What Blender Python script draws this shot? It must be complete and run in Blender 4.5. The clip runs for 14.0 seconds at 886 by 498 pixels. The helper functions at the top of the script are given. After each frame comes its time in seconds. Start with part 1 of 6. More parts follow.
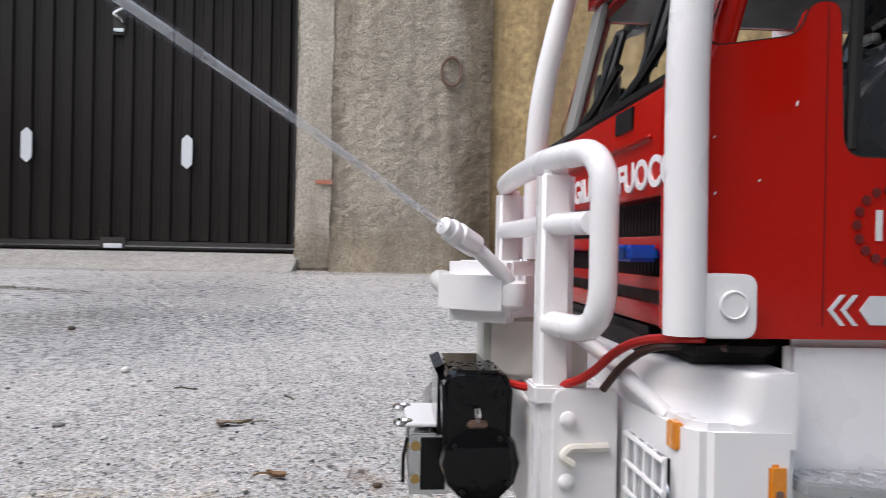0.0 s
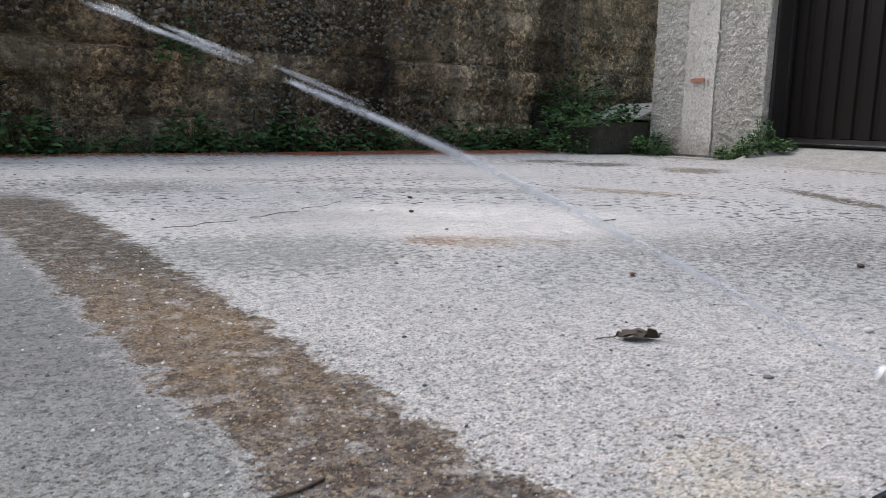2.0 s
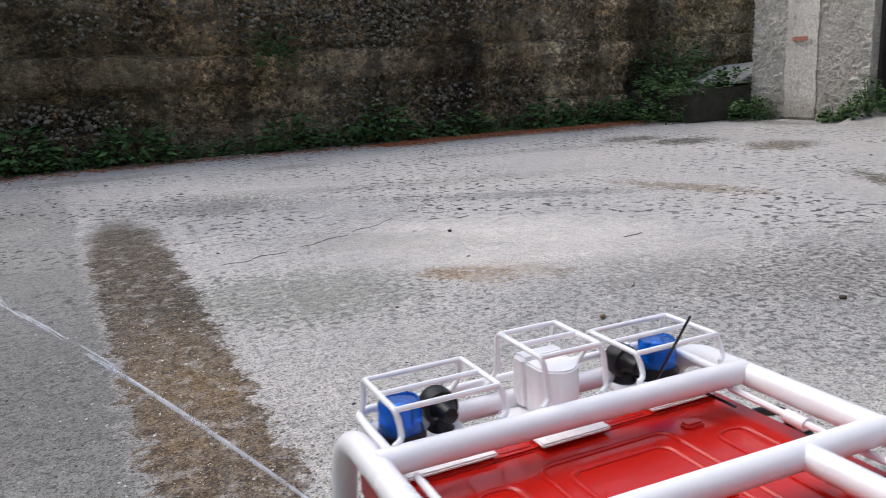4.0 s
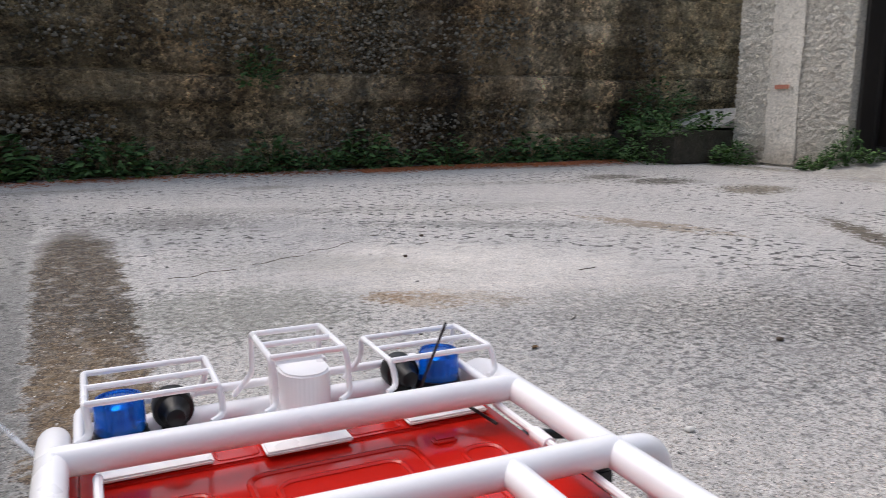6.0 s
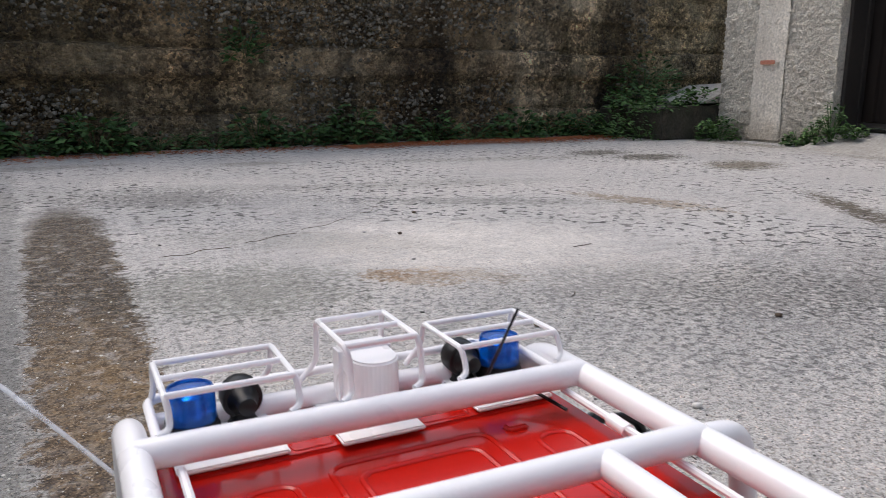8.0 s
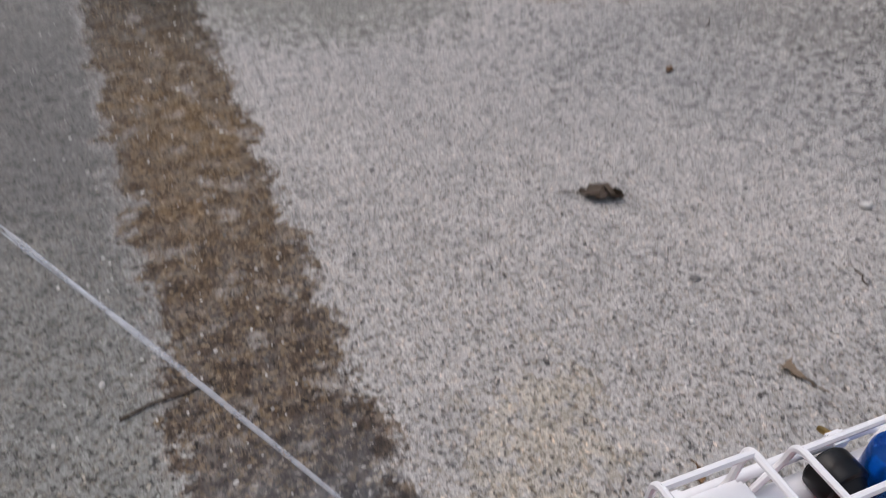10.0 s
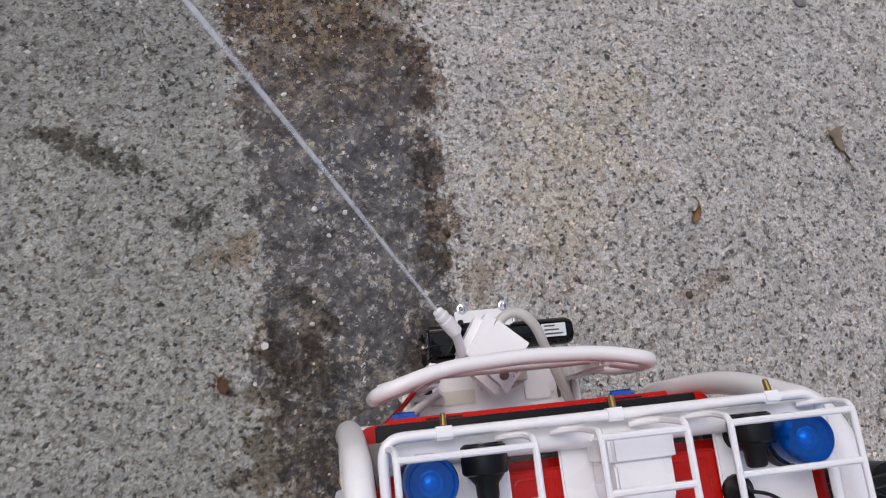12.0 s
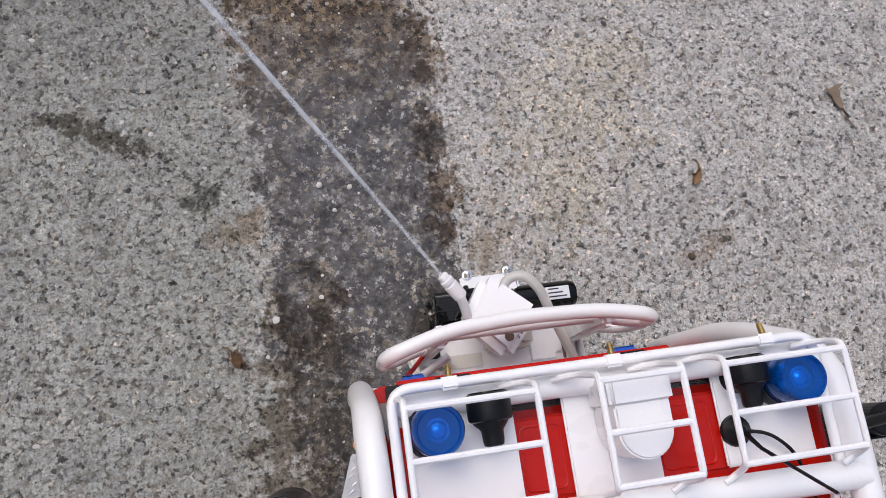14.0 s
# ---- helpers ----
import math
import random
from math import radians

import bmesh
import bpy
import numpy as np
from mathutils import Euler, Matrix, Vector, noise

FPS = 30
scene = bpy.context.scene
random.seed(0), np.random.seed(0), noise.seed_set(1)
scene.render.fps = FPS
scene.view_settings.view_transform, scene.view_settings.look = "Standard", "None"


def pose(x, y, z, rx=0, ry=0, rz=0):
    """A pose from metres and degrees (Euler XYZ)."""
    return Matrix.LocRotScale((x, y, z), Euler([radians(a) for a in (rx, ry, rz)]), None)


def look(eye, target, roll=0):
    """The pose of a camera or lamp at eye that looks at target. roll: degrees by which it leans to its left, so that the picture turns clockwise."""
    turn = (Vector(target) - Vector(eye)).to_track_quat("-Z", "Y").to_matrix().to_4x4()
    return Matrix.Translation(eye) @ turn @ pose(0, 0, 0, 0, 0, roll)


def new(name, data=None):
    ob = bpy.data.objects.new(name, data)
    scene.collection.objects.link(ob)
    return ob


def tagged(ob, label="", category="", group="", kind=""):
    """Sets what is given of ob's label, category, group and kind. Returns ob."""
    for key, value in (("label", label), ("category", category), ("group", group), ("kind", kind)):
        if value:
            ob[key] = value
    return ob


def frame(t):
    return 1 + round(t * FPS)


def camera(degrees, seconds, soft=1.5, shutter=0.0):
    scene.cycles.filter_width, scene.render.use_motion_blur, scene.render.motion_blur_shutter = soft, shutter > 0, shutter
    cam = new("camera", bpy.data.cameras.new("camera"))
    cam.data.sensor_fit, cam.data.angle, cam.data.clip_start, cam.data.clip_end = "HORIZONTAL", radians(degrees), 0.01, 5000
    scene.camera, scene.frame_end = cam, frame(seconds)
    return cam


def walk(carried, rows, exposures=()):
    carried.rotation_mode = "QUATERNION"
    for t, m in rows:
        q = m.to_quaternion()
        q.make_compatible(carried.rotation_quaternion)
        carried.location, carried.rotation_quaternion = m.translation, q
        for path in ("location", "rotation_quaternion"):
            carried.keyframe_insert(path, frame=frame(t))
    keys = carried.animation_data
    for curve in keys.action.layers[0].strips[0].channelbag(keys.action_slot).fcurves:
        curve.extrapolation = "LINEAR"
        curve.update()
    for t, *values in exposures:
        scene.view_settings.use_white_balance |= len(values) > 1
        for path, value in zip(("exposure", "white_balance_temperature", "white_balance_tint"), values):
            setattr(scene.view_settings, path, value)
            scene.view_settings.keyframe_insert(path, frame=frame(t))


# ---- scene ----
PATH = [
    (0, (-0.3396, 0.0902, 0.1771), (1.6553, -0.0525, 0.1741), 1.10),
    (0.5, (-0.3407, 0.0827, 0.1836), (1.6547, 0.2099, 0.1391), 0.22),
    (1, (-0.3555, 0.0364, 0.1954), (1.5211, 0.7104, 0.0535), 2.72),
    (1.5, (-0.3783, -0.0338, 0.227), (1.1817, 1.1917, -0.0185), 1.85),
    (2, (-0.39, -0.089, 0.294), (0.723, 1.537, -0.048), 1.2),
    (2.5, (-0.357, -0.157, 0.387), (0.974, 1.251, -0.107), 2.0),
    (2.8, (-0.32, -0.226, 0.438), (0.813, 1.366, 0.009), 3.3),
    (3, (-0.307, -0.253, 0.471), (0.696, 1.422, 0.035), -0.0),
    (3.2, (-0.292, -0.303, 0.522), (0.656, 1.396, 0.058), -1.6),
    (5.3, (-0.102, -0.376, 0.488), (0.558, 1.473, 0.106), -0.8),
    (5.5, (-0.105, -0.374, 0.484), (0.57, 1.466, 0.082), -0.6),
    (6, (-0.087, -0.391, 0.491), (0.748, 1.389, 0.122), -0.1),
    (6.5, (-0.09, -0.411, 0.492), (0.811, 1.334, 0.113), -0.3),
    (7, (-0.098, -0.399, 0.492), (0.801, 1.343, 0.094), -0.3),
    (7.5, (-0.108, -0.388, 0.485), (0.791, 1.346, 0.056), -0.3),
    (7.7, (-0.114, -0.381, 0.487), (0.777, 1.358, 0.059), -0.3),
    (9.8, (-0.151, -0.151, 0.572), (0.495, 1.427, -0.474), 3.6),
    (10, (-0.134, -0.116, 0.575), (0.487, 1.33, -0.659), 1.7),
    (10.2, (-0.131, -0.104, 0.569), (0.468, 1.22, -0.806), 3.5),
    (10.5, (-0.127, -0.102, 0.579), (0.275, 0.923, -1.091), 8.6),
    (11, (-0.116, -0.075, 0.593), (0.246, 0.552, -1.271), 23.5),
    (11.5, (-0.12, -0.025, 0.629), (0.226, 0.513, -1.266), 30.0),
    (12, (-0.119, -0.01, 0.665), (0.209, 0.469, -1.249), 29.2),
    (12.5, (-0.108, -0.008, 0.692), (0.147, 0.37, -1.256), 29.3),
    (13, (-0.109, -0.006, 0.685), (0.144, 0.387, -1.26), 28.0),
    (13.5, (-0.119, -0.011, 0.671), (0.175, 0.381, -1.268), 31.1),
    (14, (-0.118, -0.023, 0.674), (0.183, 0.412, -1.255), 27.4),
]
cam = camera(60.3, 14.0, soft=0.7, shutter=0.4)
walk(cam, [(t, look(eye, target, roll)) for t, eye, target, roll in PATH],
     exposures=[(0.0, 0.45, 5900, 12), (0.5, 0.48, 5900, 12), (1.5, 0.31, 5850, 11), (2.0, 0.36, 5850, 12), (2.5, 0.38, 5880, 13), (3.0, 0.3, 5900, 13), (5.5, 0.22, 6080, 14), (7.5, 0.2, 6120, 14), (10.0, -0.21, 6150, 16), (11.0, -0.26, 5950, 15), (11.5, -0.24, 6000, 15), (12.0, -0.26, 6050, 15), (12.5, -0.08, 6050, 15), (14.0, -0.02, 6080, 15)])

# ---- sky and sun: a bright overcast day ----
world = bpy.data.worlds.new("world")
scene.world = world
world.use_nodes = True
wn = world.node_tree.nodes
wl = world.node_tree.links
sky = wn.new("ShaderNodeTexSky")
sky.sky_type = 'NISHITA'
sky.sun_disc = False
sky.sun_elevation = radians(60)
sky.sun_rotation = radians(328)
sky.air_density = 2.0
sky.dust_density = 5.0
hue = wn.new("ShaderNodeHueSaturation")
hue.inputs["Saturation"].default_value = 0.85
wl.new(sky.outputs["Color"], hue.inputs["Color"])
wl.new(hue.outputs["Color"], wn["Background"].inputs["Color"])
wn["Background"].inputs["Strength"].default_value = 0.145
sun = new("sun", bpy.data.lights.new("sun", 'SUN'))
sun.data.energy = 0.8
sun.data.angle = radians(45)
sun.data.color = (1.0, 0.99, 0.97)
sun.matrix_world = look((-2.0, 3.2, 6.6), (0, 0, 0))


# ---- helpers for materials ----
def material(name):
    m = bpy.data.materials.new(name)
    m.use_nodes = True
    n, l = m.node_tree.nodes, m.node_tree.links
    return m, n, l, n["Principled BSDF"]


def math_node(n, l, op, a, b=None, c=None, clamp=False):
    q = n.new("ShaderNodeMath")
    q.operation = op
    q.use_clamp = clamp
    for i, v in enumerate((a, b, c)):
        if v is None:
            continue
        if isinstance(v, (int, float)):
            q.inputs[i].default_value = v
        else:
            l.new(v, q.inputs[i])
    return q.outputs[0]


def noise_node(n, l, vec, scale, detail=4.0, rough=0.55, stretch=None):
    if stretch is not None:
        mp = n.new("ShaderNodeMapping")
        mp.inputs["Scale"].default_value = stretch
        l.new(vec, mp.inputs["Vector"])
        vec = mp.outputs[0]
    q = n.new("ShaderNodeTexNoise")
    q.inputs["Scale"].default_value = scale
    q.inputs["Detail"].default_value = detail
    q.inputs["Roughness"].default_value = rough
    l.new(vec, q.inputs["Vector"])
    return q.outputs[0]


def ramp_node(n, l, fac, stops, hard=False):
    q = n.new("ShaderNodeValToRGB")
    if hard:
        q.color_ramp.interpolation = 'CONSTANT'
    els = q.color_ramp.elements
    while len(els) < len(stops):
        els.new(0.5)
    for e, (p, c) in zip(els, stops):
        e.position = p
        e.color = (*c, 1) if isinstance(c, tuple) else (c, c, c, 1)
    l.new(fac, q.inputs[0])
    return q.outputs[0]


def mix_node(n, l, fac, a, b, mode='MIX'):
    q = n.new("ShaderNodeMix")
    q.data_type = 'RGBA'
    q.blend_type = mode
    for i, v in ((0, fac), (6, a), (7, b)):
        if isinstance(v, (int, float)):
            q.inputs[i].default_value = v
        elif isinstance(v, tuple):
            q.inputs[i].default_value = (*v, 1)
        else:
            l.new(v, q.inputs[i])
    return q.outputs[2]


def bump_node(n, l, bsdf, height, strength, distance):
    q = n.new("ShaderNodeBump")
    q.inputs["Strength"].default_value = strength
    q.inputs["Distance"].default_value = distance
    l.new(height, q.inputs["Height"])
    l.new(q.outputs[0], bsdf.inputs["Normal"])


def position(n):
    return n.new("ShaderNodeNewGeometry").outputs["Position"]


def painted(name, colour, rough=0.35, dirt=(0.2, 0.18, 0.15), dirt_amount=0.25, scale=60.0, coat=0.0, metal=0.0, bump=0.0):
    """Paint, plastic or metal with blotchy wear, fine grain and uneven gloss."""
    m, n, l, b = material(name)
    p = position(n)
    big = noise_node(n, l, p, scale * 0.35, 3)
    fine = noise_node(n, l, p, scale * 9, 4)
    mask = math_node(n, l, 'MULTIPLY', ramp_node(n, l, big, [(0.45, 0.0), (0.75, 1.0)]), ramp_node(n, l, fine, [(0.35, 0.0), (0.7, 1.0)]))
    mask = math_node(n, l, 'MULTIPLY', mask, dirt_amount)
    l.new(mix_node(n, l, mask, colour, dirt), b.inputs["Base Color"])
    l.new(ramp_node(n, l, big, [(0.3, rough * 0.8), (0.7, min(1.0, rough * 1.3))]), b.inputs["Roughness"])
    b.inputs["Metallic"].default_value = metal
    b.inputs["Coat Weight"].default_value = coat
    b.inputs["Coat Roughness"].default_value = 0.08
    if bump:
        bump_node(n, l, b, fine, 0.25, bump)
    return m


WHITE = painted("white_paint", (0.89, 0.875, 0.88), 0.3, (0.6, 0.57, 0.54), 0.16, 70, 0.3, bump=0.0002)
RED = painted("red_paint", (0.49, 0.0095, 0.0035), 0.2, (0.31, 0.007, 0.003), 0.3, 50, 0.4)
RED.node_tree.nodes["Principled BSDF"].inputs["Specular IOR Level"].default_value = 0.12
BLACK = painted("black_plastic", (0.005, 0.005, 0.0055), 0.36, (0.022, 0.022, 0.022), 0.4, 80, 0.05)
BLACK.node_tree.nodes["Principled BSDF"].inputs["Specular IOR Level"].default_value = 0.3
GLOSS_BLACK = painted("wet_black_plastic", (0.003, 0.003, 0.0035), 0.06, (0.008, 0.008, 0.008), 0.4, 120, 0.32)
GLOSS_BLACK.node_tree.nodes["Principled BSDF"].inputs["Specular IOR Level"].default_value = 0.16
RUBBER = painted("black_rubber", (0.009, 0.0085, 0.008), 0.75, (0.035, 0.03, 0.025), 0.6, 60, bump=0.0004)
CHROME = painted("chrome", (0.72, 0.72, 0.73), 0.16, (0.3, 0.27, 0.22), 0.4, 120, metal=1.0)
BRASS = painted("brass", (0.62, 0.42, 0.16), 0.3, (0.25, 0.17, 0.08), 0.5, 150, metal=1.0)
ORANGE = painted("orange_lens", (0.75, 0.27, 0.015), 0.25, (0.35, 0.12, 0.02), 0.4, 150, 0.4)
BLUE = painted("blue_plastic", (0.01, 0.12, 0.66), 0.3, (0.02, 0.05, 0.2), 0.3, 120, 0.3)
CREAM = painted("yellowed_white_plastic", (0.72, 0.69, 0.62), 0.4, (0.5, 0.45, 0.36), 0.4, 60, 0.1)
LETTER = painted("white_lettering", (0.82, 0.82, 0.82), 0.5, (0.5, 0.4, 0.4), 0.1, 90)
DECAL = painted("pale_reflective_sticker", (0.72, 0.74, 0.76), 0.45, (0.5, 0.5, 0.5), 0.2, 90)
WIRE_RED = painted("red_cable_skin", (0.5, 0.02, 0.015), 0.35, (0.2, 0.02, 0.02), 0.2, 90)
WIRE_BROWN = painted("dark_brown_cable_skin", (0.05, 0.02, 0.015), 0.35, (0.1, 0.06, 0.04), 0.2, 90)
INTERIOR = painted("dark_grey_plastic", (0.011, 0.011, 0.012), 0.55, (0.04, 0.04, 0.042), 0.5, 60)
BAY_GREY = painted("wet_grey_plastic", (0.03, 0.032, 0.036), 0.24, (0.09, 0.095, 0.105), 0.7, 70, 0.4)
DARK_MESH = painted("black_grille_mesh", (0.008, 0.008, 0.008), 0.5, (0.03, 0.06, 0.06), 0.5, 400)
TREADPLATE = painted("grey_tread_plate", (0.58, 0.59, 0.61), 0.3, (0.12, 0.12, 0.12), 0.5, 200, metal=0.8)
DOOR_BROWN = painted("dark_brown_sheet_steel", (0.0138, 0.0094, 0.0076), 0.5, (0.032, 0.022, 0.017), 0.6, 1.4)
DOOR_BROWN.node_tree.nodes["Principled BSDF"].inputs["Specular IOR Level"].default_value = 0.3
DOOR_FRAME = painted("dull_dark_steel", (0.035, 0.03, 0.027), 0.5, (0.1, 0.08, 0.06), 0.6, 3)
VENT_WHITE = painted("white_plate", (0.78, 0.79, 0.8), 0.5, (0.5, 0.5, 0.48), 0.2, 6)
RED_MARK = painted("faded_red_paint", (0.48, 0.17, 0.1), 0.8, (0.55, 0.4, 0.32), 0.8, 8)
RUST = painted("rusty_iron", (0.16, 0.1, 0.07), 0.8, (0.06, 0.05, 0.04), 0.7, 12)


def clear(name, colour, rough=0.03, ior=1.45, trans=1.0):
    m, n, l, b = material(name)
    p = position(n)
    l.new(ramp_node(n, l, noise_node(n, l, p, 90, 3), [(0.3, rough), (0.75, rough * 2.5 + 0.03)]), b.inputs["Roughness"])
    b.inputs["Base Color"].default_value = (*colour, 1)
    b.inputs["Transmission Weight"].default_value = trans
    b.inputs["IOR"].default_value = ior
    return m


GLASS = clear("window_glass", (0.93, 0.94, 0.95), 0.02, 1.03)
BLUE_LENS = clear("blue_beacon_plastic", (0.01, 0.2, 0.92), 0.05, 1.4, 0.72)
HOSE = clear("milky_hose", (0.75, 0.74, 0.7), 0.3, 1.4, 0.35)
LAMP_GLASS = clear("headlamp_glass", (0.9, 0.92, 0.95), 0.05, 1.45, 0.8)


# ---- ground and wall materials ----
def ground_material():
    m, n, l, b = material("weathered_aggregate_concrete")
    p = position(n)
    sep = n.new("ShaderNodeSeparateXYZ")
    l.new(p, sep.inputs[0])
    x, y = sep.outputs[0], sep.outputs[1]

    def M(op, a, bb=None, c=None, clamp=False):
        return math_node(n, l, op, a, bb, c, clamp)

    # stones of the aggregate, 3 to 10 mm, in pale cement with dark pits
    vor = n.new("ShaderNodeTexVoronoi")
    vor.inputs["Scale"].default_value = 310
    vor.inputs["Randomness"].default_value = 1.0
    bent = n.new("ShaderNodeVectorMath")
    bent.operation = 'MULTIPLY_ADD'
    warp = n.new("ShaderNodeTexNoise")
    warp.inputs["Scale"].default_value = 420
    warp.inputs["Detail"].default_value = 3
    l.new(p, warp.inputs["Vector"])
    l.new(warp.outputs["Color"], bent.inputs[0])
    bent.inputs[1].default_value = (0.0034, 0.0034, 0.0034)
    l.new(p, bent.inputs[2])
    l.new(bent.outputs[0], vor.inputs["Vector"])
    cell = n.new("ShaderNodeSeparateColor")
    l.new(vor.outputs["Color"], cell.inputs[0])
    fine = noise_node(n, l, p, 620, 4, 0.7)
    pits = noise_node(n, l, p, 260, 4, 0.66)
    pale = noise_node(n, l, p, 125, 5, 0.68)
    mid = noise_node(n, l, p, 24, 5, 0.62)
    big = noise_node(n, l, p, 1.7, 4, 0.55)
    huge = noise_node(n, l, p, 0.55, 3, 0.5)
    stone = ramp_node(n, l, cell.outputs[0], [(0.0, (0.06, 0.057, 0.056)), (0.14, (0.13, 0.125, 0.12)), (0.34, (0.28, 0.27, 0.255)), (0.62, (0.43, 0.415, 0.39)), (0.86, (0.62, 0.6, 0.56)), (1.0, (0.82, 0.79, 0.74))])
    stone = mix_node(n, l, ramp_node(n, l, cell.outputs[1], [(0.55, 0.0), (0.75, 1.0)]), stone, mix_node(n, l, 1.0, stone, (1.13, 1.02, 0.93), 'MULTIPLY'))
    cement = ramp_node(n, l, fine, [(0.3, (0.46, 0.445, 0.42)), (0.7, (0.7, 0.675, 0.64))])
    col = mix_node(n, l, ramp_node(n, l, pale, [(0.475, 0.0), (0.525, 1.0)]), stone, cement)
    dark = ramp_node(n, l, pits, [(0.33, (0.3, 0.29, 0.28)), (0.42, (0.86, 0.85, 0.84)), (0.5, (1.0, 1.0, 1.0)), (0.66, (1.2, 1.19, 1.18))])
    col = mix_node(n, l, 1.0, col, dark, 'MULTIPLY')
    crumb = noise_node(n, l, p, 430, 6, 0.78)
    bare = M('MULTIPLY_ADD', M('SQRT', M('ADD', M('MULTIPLY', x, x), M('MULTIPLY', y, y))), -1.5, 1.6, True)
    crumb_tone = mix_node(n, l, bare, ramp_node(n, l, crumb, [(0.34, (0.55, 0.545, 0.54)), (0.46, (0.94, 0.94, 0.94)), (0.68, (1.24, 1.24, 1.24))]), ramp_node(n, l, crumb, [(0.34, (0.33, 0.32, 0.31)), (0.46, (0.9, 0.9, 0.9)), (0.66, (1.42, 1.41, 1.4))]))
    col = mix_node(n, l, 1.0, col, crumb_tone, 'MULTIPLY')
    grains = n.new("ShaderNodeTexVoronoi")
    grains.inputs["Scale"].default_value = 270
    jag = n.new("ShaderNodeVectorMath")
    jag.operation = 'MULTIPLY_ADD'
    l.new(warp.outputs["Color"], jag.inputs[0])
    jag.inputs[1].default_value = (0.009, 0.009, 0.009)
    l.new(p, jag.inputs[2])
    l.new(jag.outputs[0], grains.inputs["Vector"])
    grain = n.new("ShaderNodeSeparateColor")
    l.new(grains.outputs["Color"], grain.inputs[0])
    pale_grain = ramp_node(n, l, grain.outputs[1], [(0.71, 0.0), (0.75, 1.0)])
    grain_col = ramp_node(n, l, grain.outputs[2], [(0.0, (0.24, 0.2, 0.145)), (0.4, (0.36, 0.315, 0.245)), (0.7, (0.4, 0.39, 0.38)), (1.0, (0.62, 0.6, 0.56))])
    # single pale and tawny stones worn free
    col = mix_node(n, l, M('MULTIPLY', M('MULTIPLY', pale_grain, bare), 0.5), col, mix_node(n, l, 1.0, grain_col, (1.16, 1.18, 1.2), 'MULTIPLY'))
    chips = noise_node(n, l, p, 58, 4, 0.6)
    # a trowelled stretch in the middle of the yard kept its skin
    ca, sa = math.cos(2.64), math.sin(2.64)
    pu = M('DIVIDE', M('ADD', M('MULTIPLY', M('SUBTRACT', x, 0.98), ca), M('MULTIPLY', M('SUBTRACT', y, 1.62), sa)), 0.62)
    pv = M('DIVIDE', M('SUBTRACT', M('MULTIPLY', M('SUBTRACT', y, 1.62), ca), M('MULTIPLY', M('SUBTRACT', x, 0.98), sa)), 0.44)
    pr = M('ADD', M('ADD', M('MULTIPLY', pu, pu), M('MULTIPLY', pv, pv)), M('MULTIPLY', M('SUBTRACT', noise_node(n, l, p, 3.2, 5, 0.65), 0.5), 2.6))
    worn = M('SUBTRACT', 1.0, M('MULTIPLY', M('MULTIPLY_ADD', pr, -1.1, 1.7, True), 0.85))
    patchy = M('MULTIPLY', worn, ramp_node(n, l, noise_node(n, l, p, 2.3, 5, 0.62), [(0.36, 0.3), (0.58, 1.0)]))
    reach = M('MULTIPLY_ADD', M('SQRT', M('ADD', M('MULTIPLY', x, x), M('MULTIPLY', y, y))), 0.9, -0.25, True)
    fade = M('MULTIPLY_ADD', M('SQRT', M('ADD', M('MULTIPLY', x, x), M('MULTIPLY', y, y))), -0.45, 1.75, True)
    col = mix_node(n, l, M('MULTIPLY', patchy, M('MULTIPLY', M('MULTIPLY_ADD', reach, 0.85, 0.08), M('MULTIPLY_ADD', fade, 0.75, 0.25))), col, mix_node(n, l, 1.0, col, ramp_node(n, l, chips, [(0.425, (0.18, 0.175, 0.17)), (0.465, (1.06, 1.06, 1.06))]), 'MULTIPLY'))
    tone = ramp_node(n, l, mid, [(0.3, 0.8), (0.7, 1.12)])
    col = mix_node(n, l, 1.0, col, tone, 'MULTIPLY')
    tone2 = ramp_node(n, l, big, [(0.3, (0.84, 0.85, 0.86)), (0.7, (1.1, 1.09, 1.08))])
    col = mix_node(n, l, 1.0, col, tone2, 'MULTIPLY')
    # the worn stones stand out less away from the drain line, but for a scoured patch
    scoured = M('MULTIPLY', M('MULTIPLY_ADD', x, 2.2, -1.7, True), M('MULTIPLY_ADD', y, -1.8, 2.7, True))
    kept = M('MULTIPLY_ADD', scoured, -0.75, 1.0)
    calm = M('MULTIPLY_ADD', M('SQRT', M('ADD', M('MULTIPLY', x, x), M('MULTIPLY', y, y))), 1.6, -0.6, True)
    col = mix_node(n, l, M('MULTIPLY', M('MULTIPLY', calm, 0.2), kept), col, mix_node(n, l, ramp_node(n, l, mid, [(0.3, 0.0), (0.7, 1.0)]), (0.37, 0.358, 0.342), (0.53, 0.514, 0.488)))
    # pale cement skin where the surface is not worn down to the stones, further from the truck
    dist = M('SQRT', M('ADD', M('MULTIPLY', x, x), M('MULTIPLY', y, y)))
    far = M('MULTIPLY_ADD', dist, 0.75, -0.4, True)
    skin = M('MULTIPLY', far, ramp_node(n, l, huge, [(0.35, 0.5), (0.65, 0.95)]))
    skin_col = mix_node(n, l, ramp_node(n, l, noise_node(n, l, p, 7, 6, 0.65), [(0.3, 0.0), (0.7, 1.0)]), (0.44, 0.43, 0.415), (0.63, 0.615, 0.59))
    skin = M('MULTIPLY', skin, ramp_node(n, l, noise_node(n, l, p, 26, 6, 0.7), [(0.37, 0.0), (0.5, 1.0)]))
    col = mix_node(n, l, M('MULTIPLY', M('MULTIPLY', skin, 0.5), kept), col, skin_col)

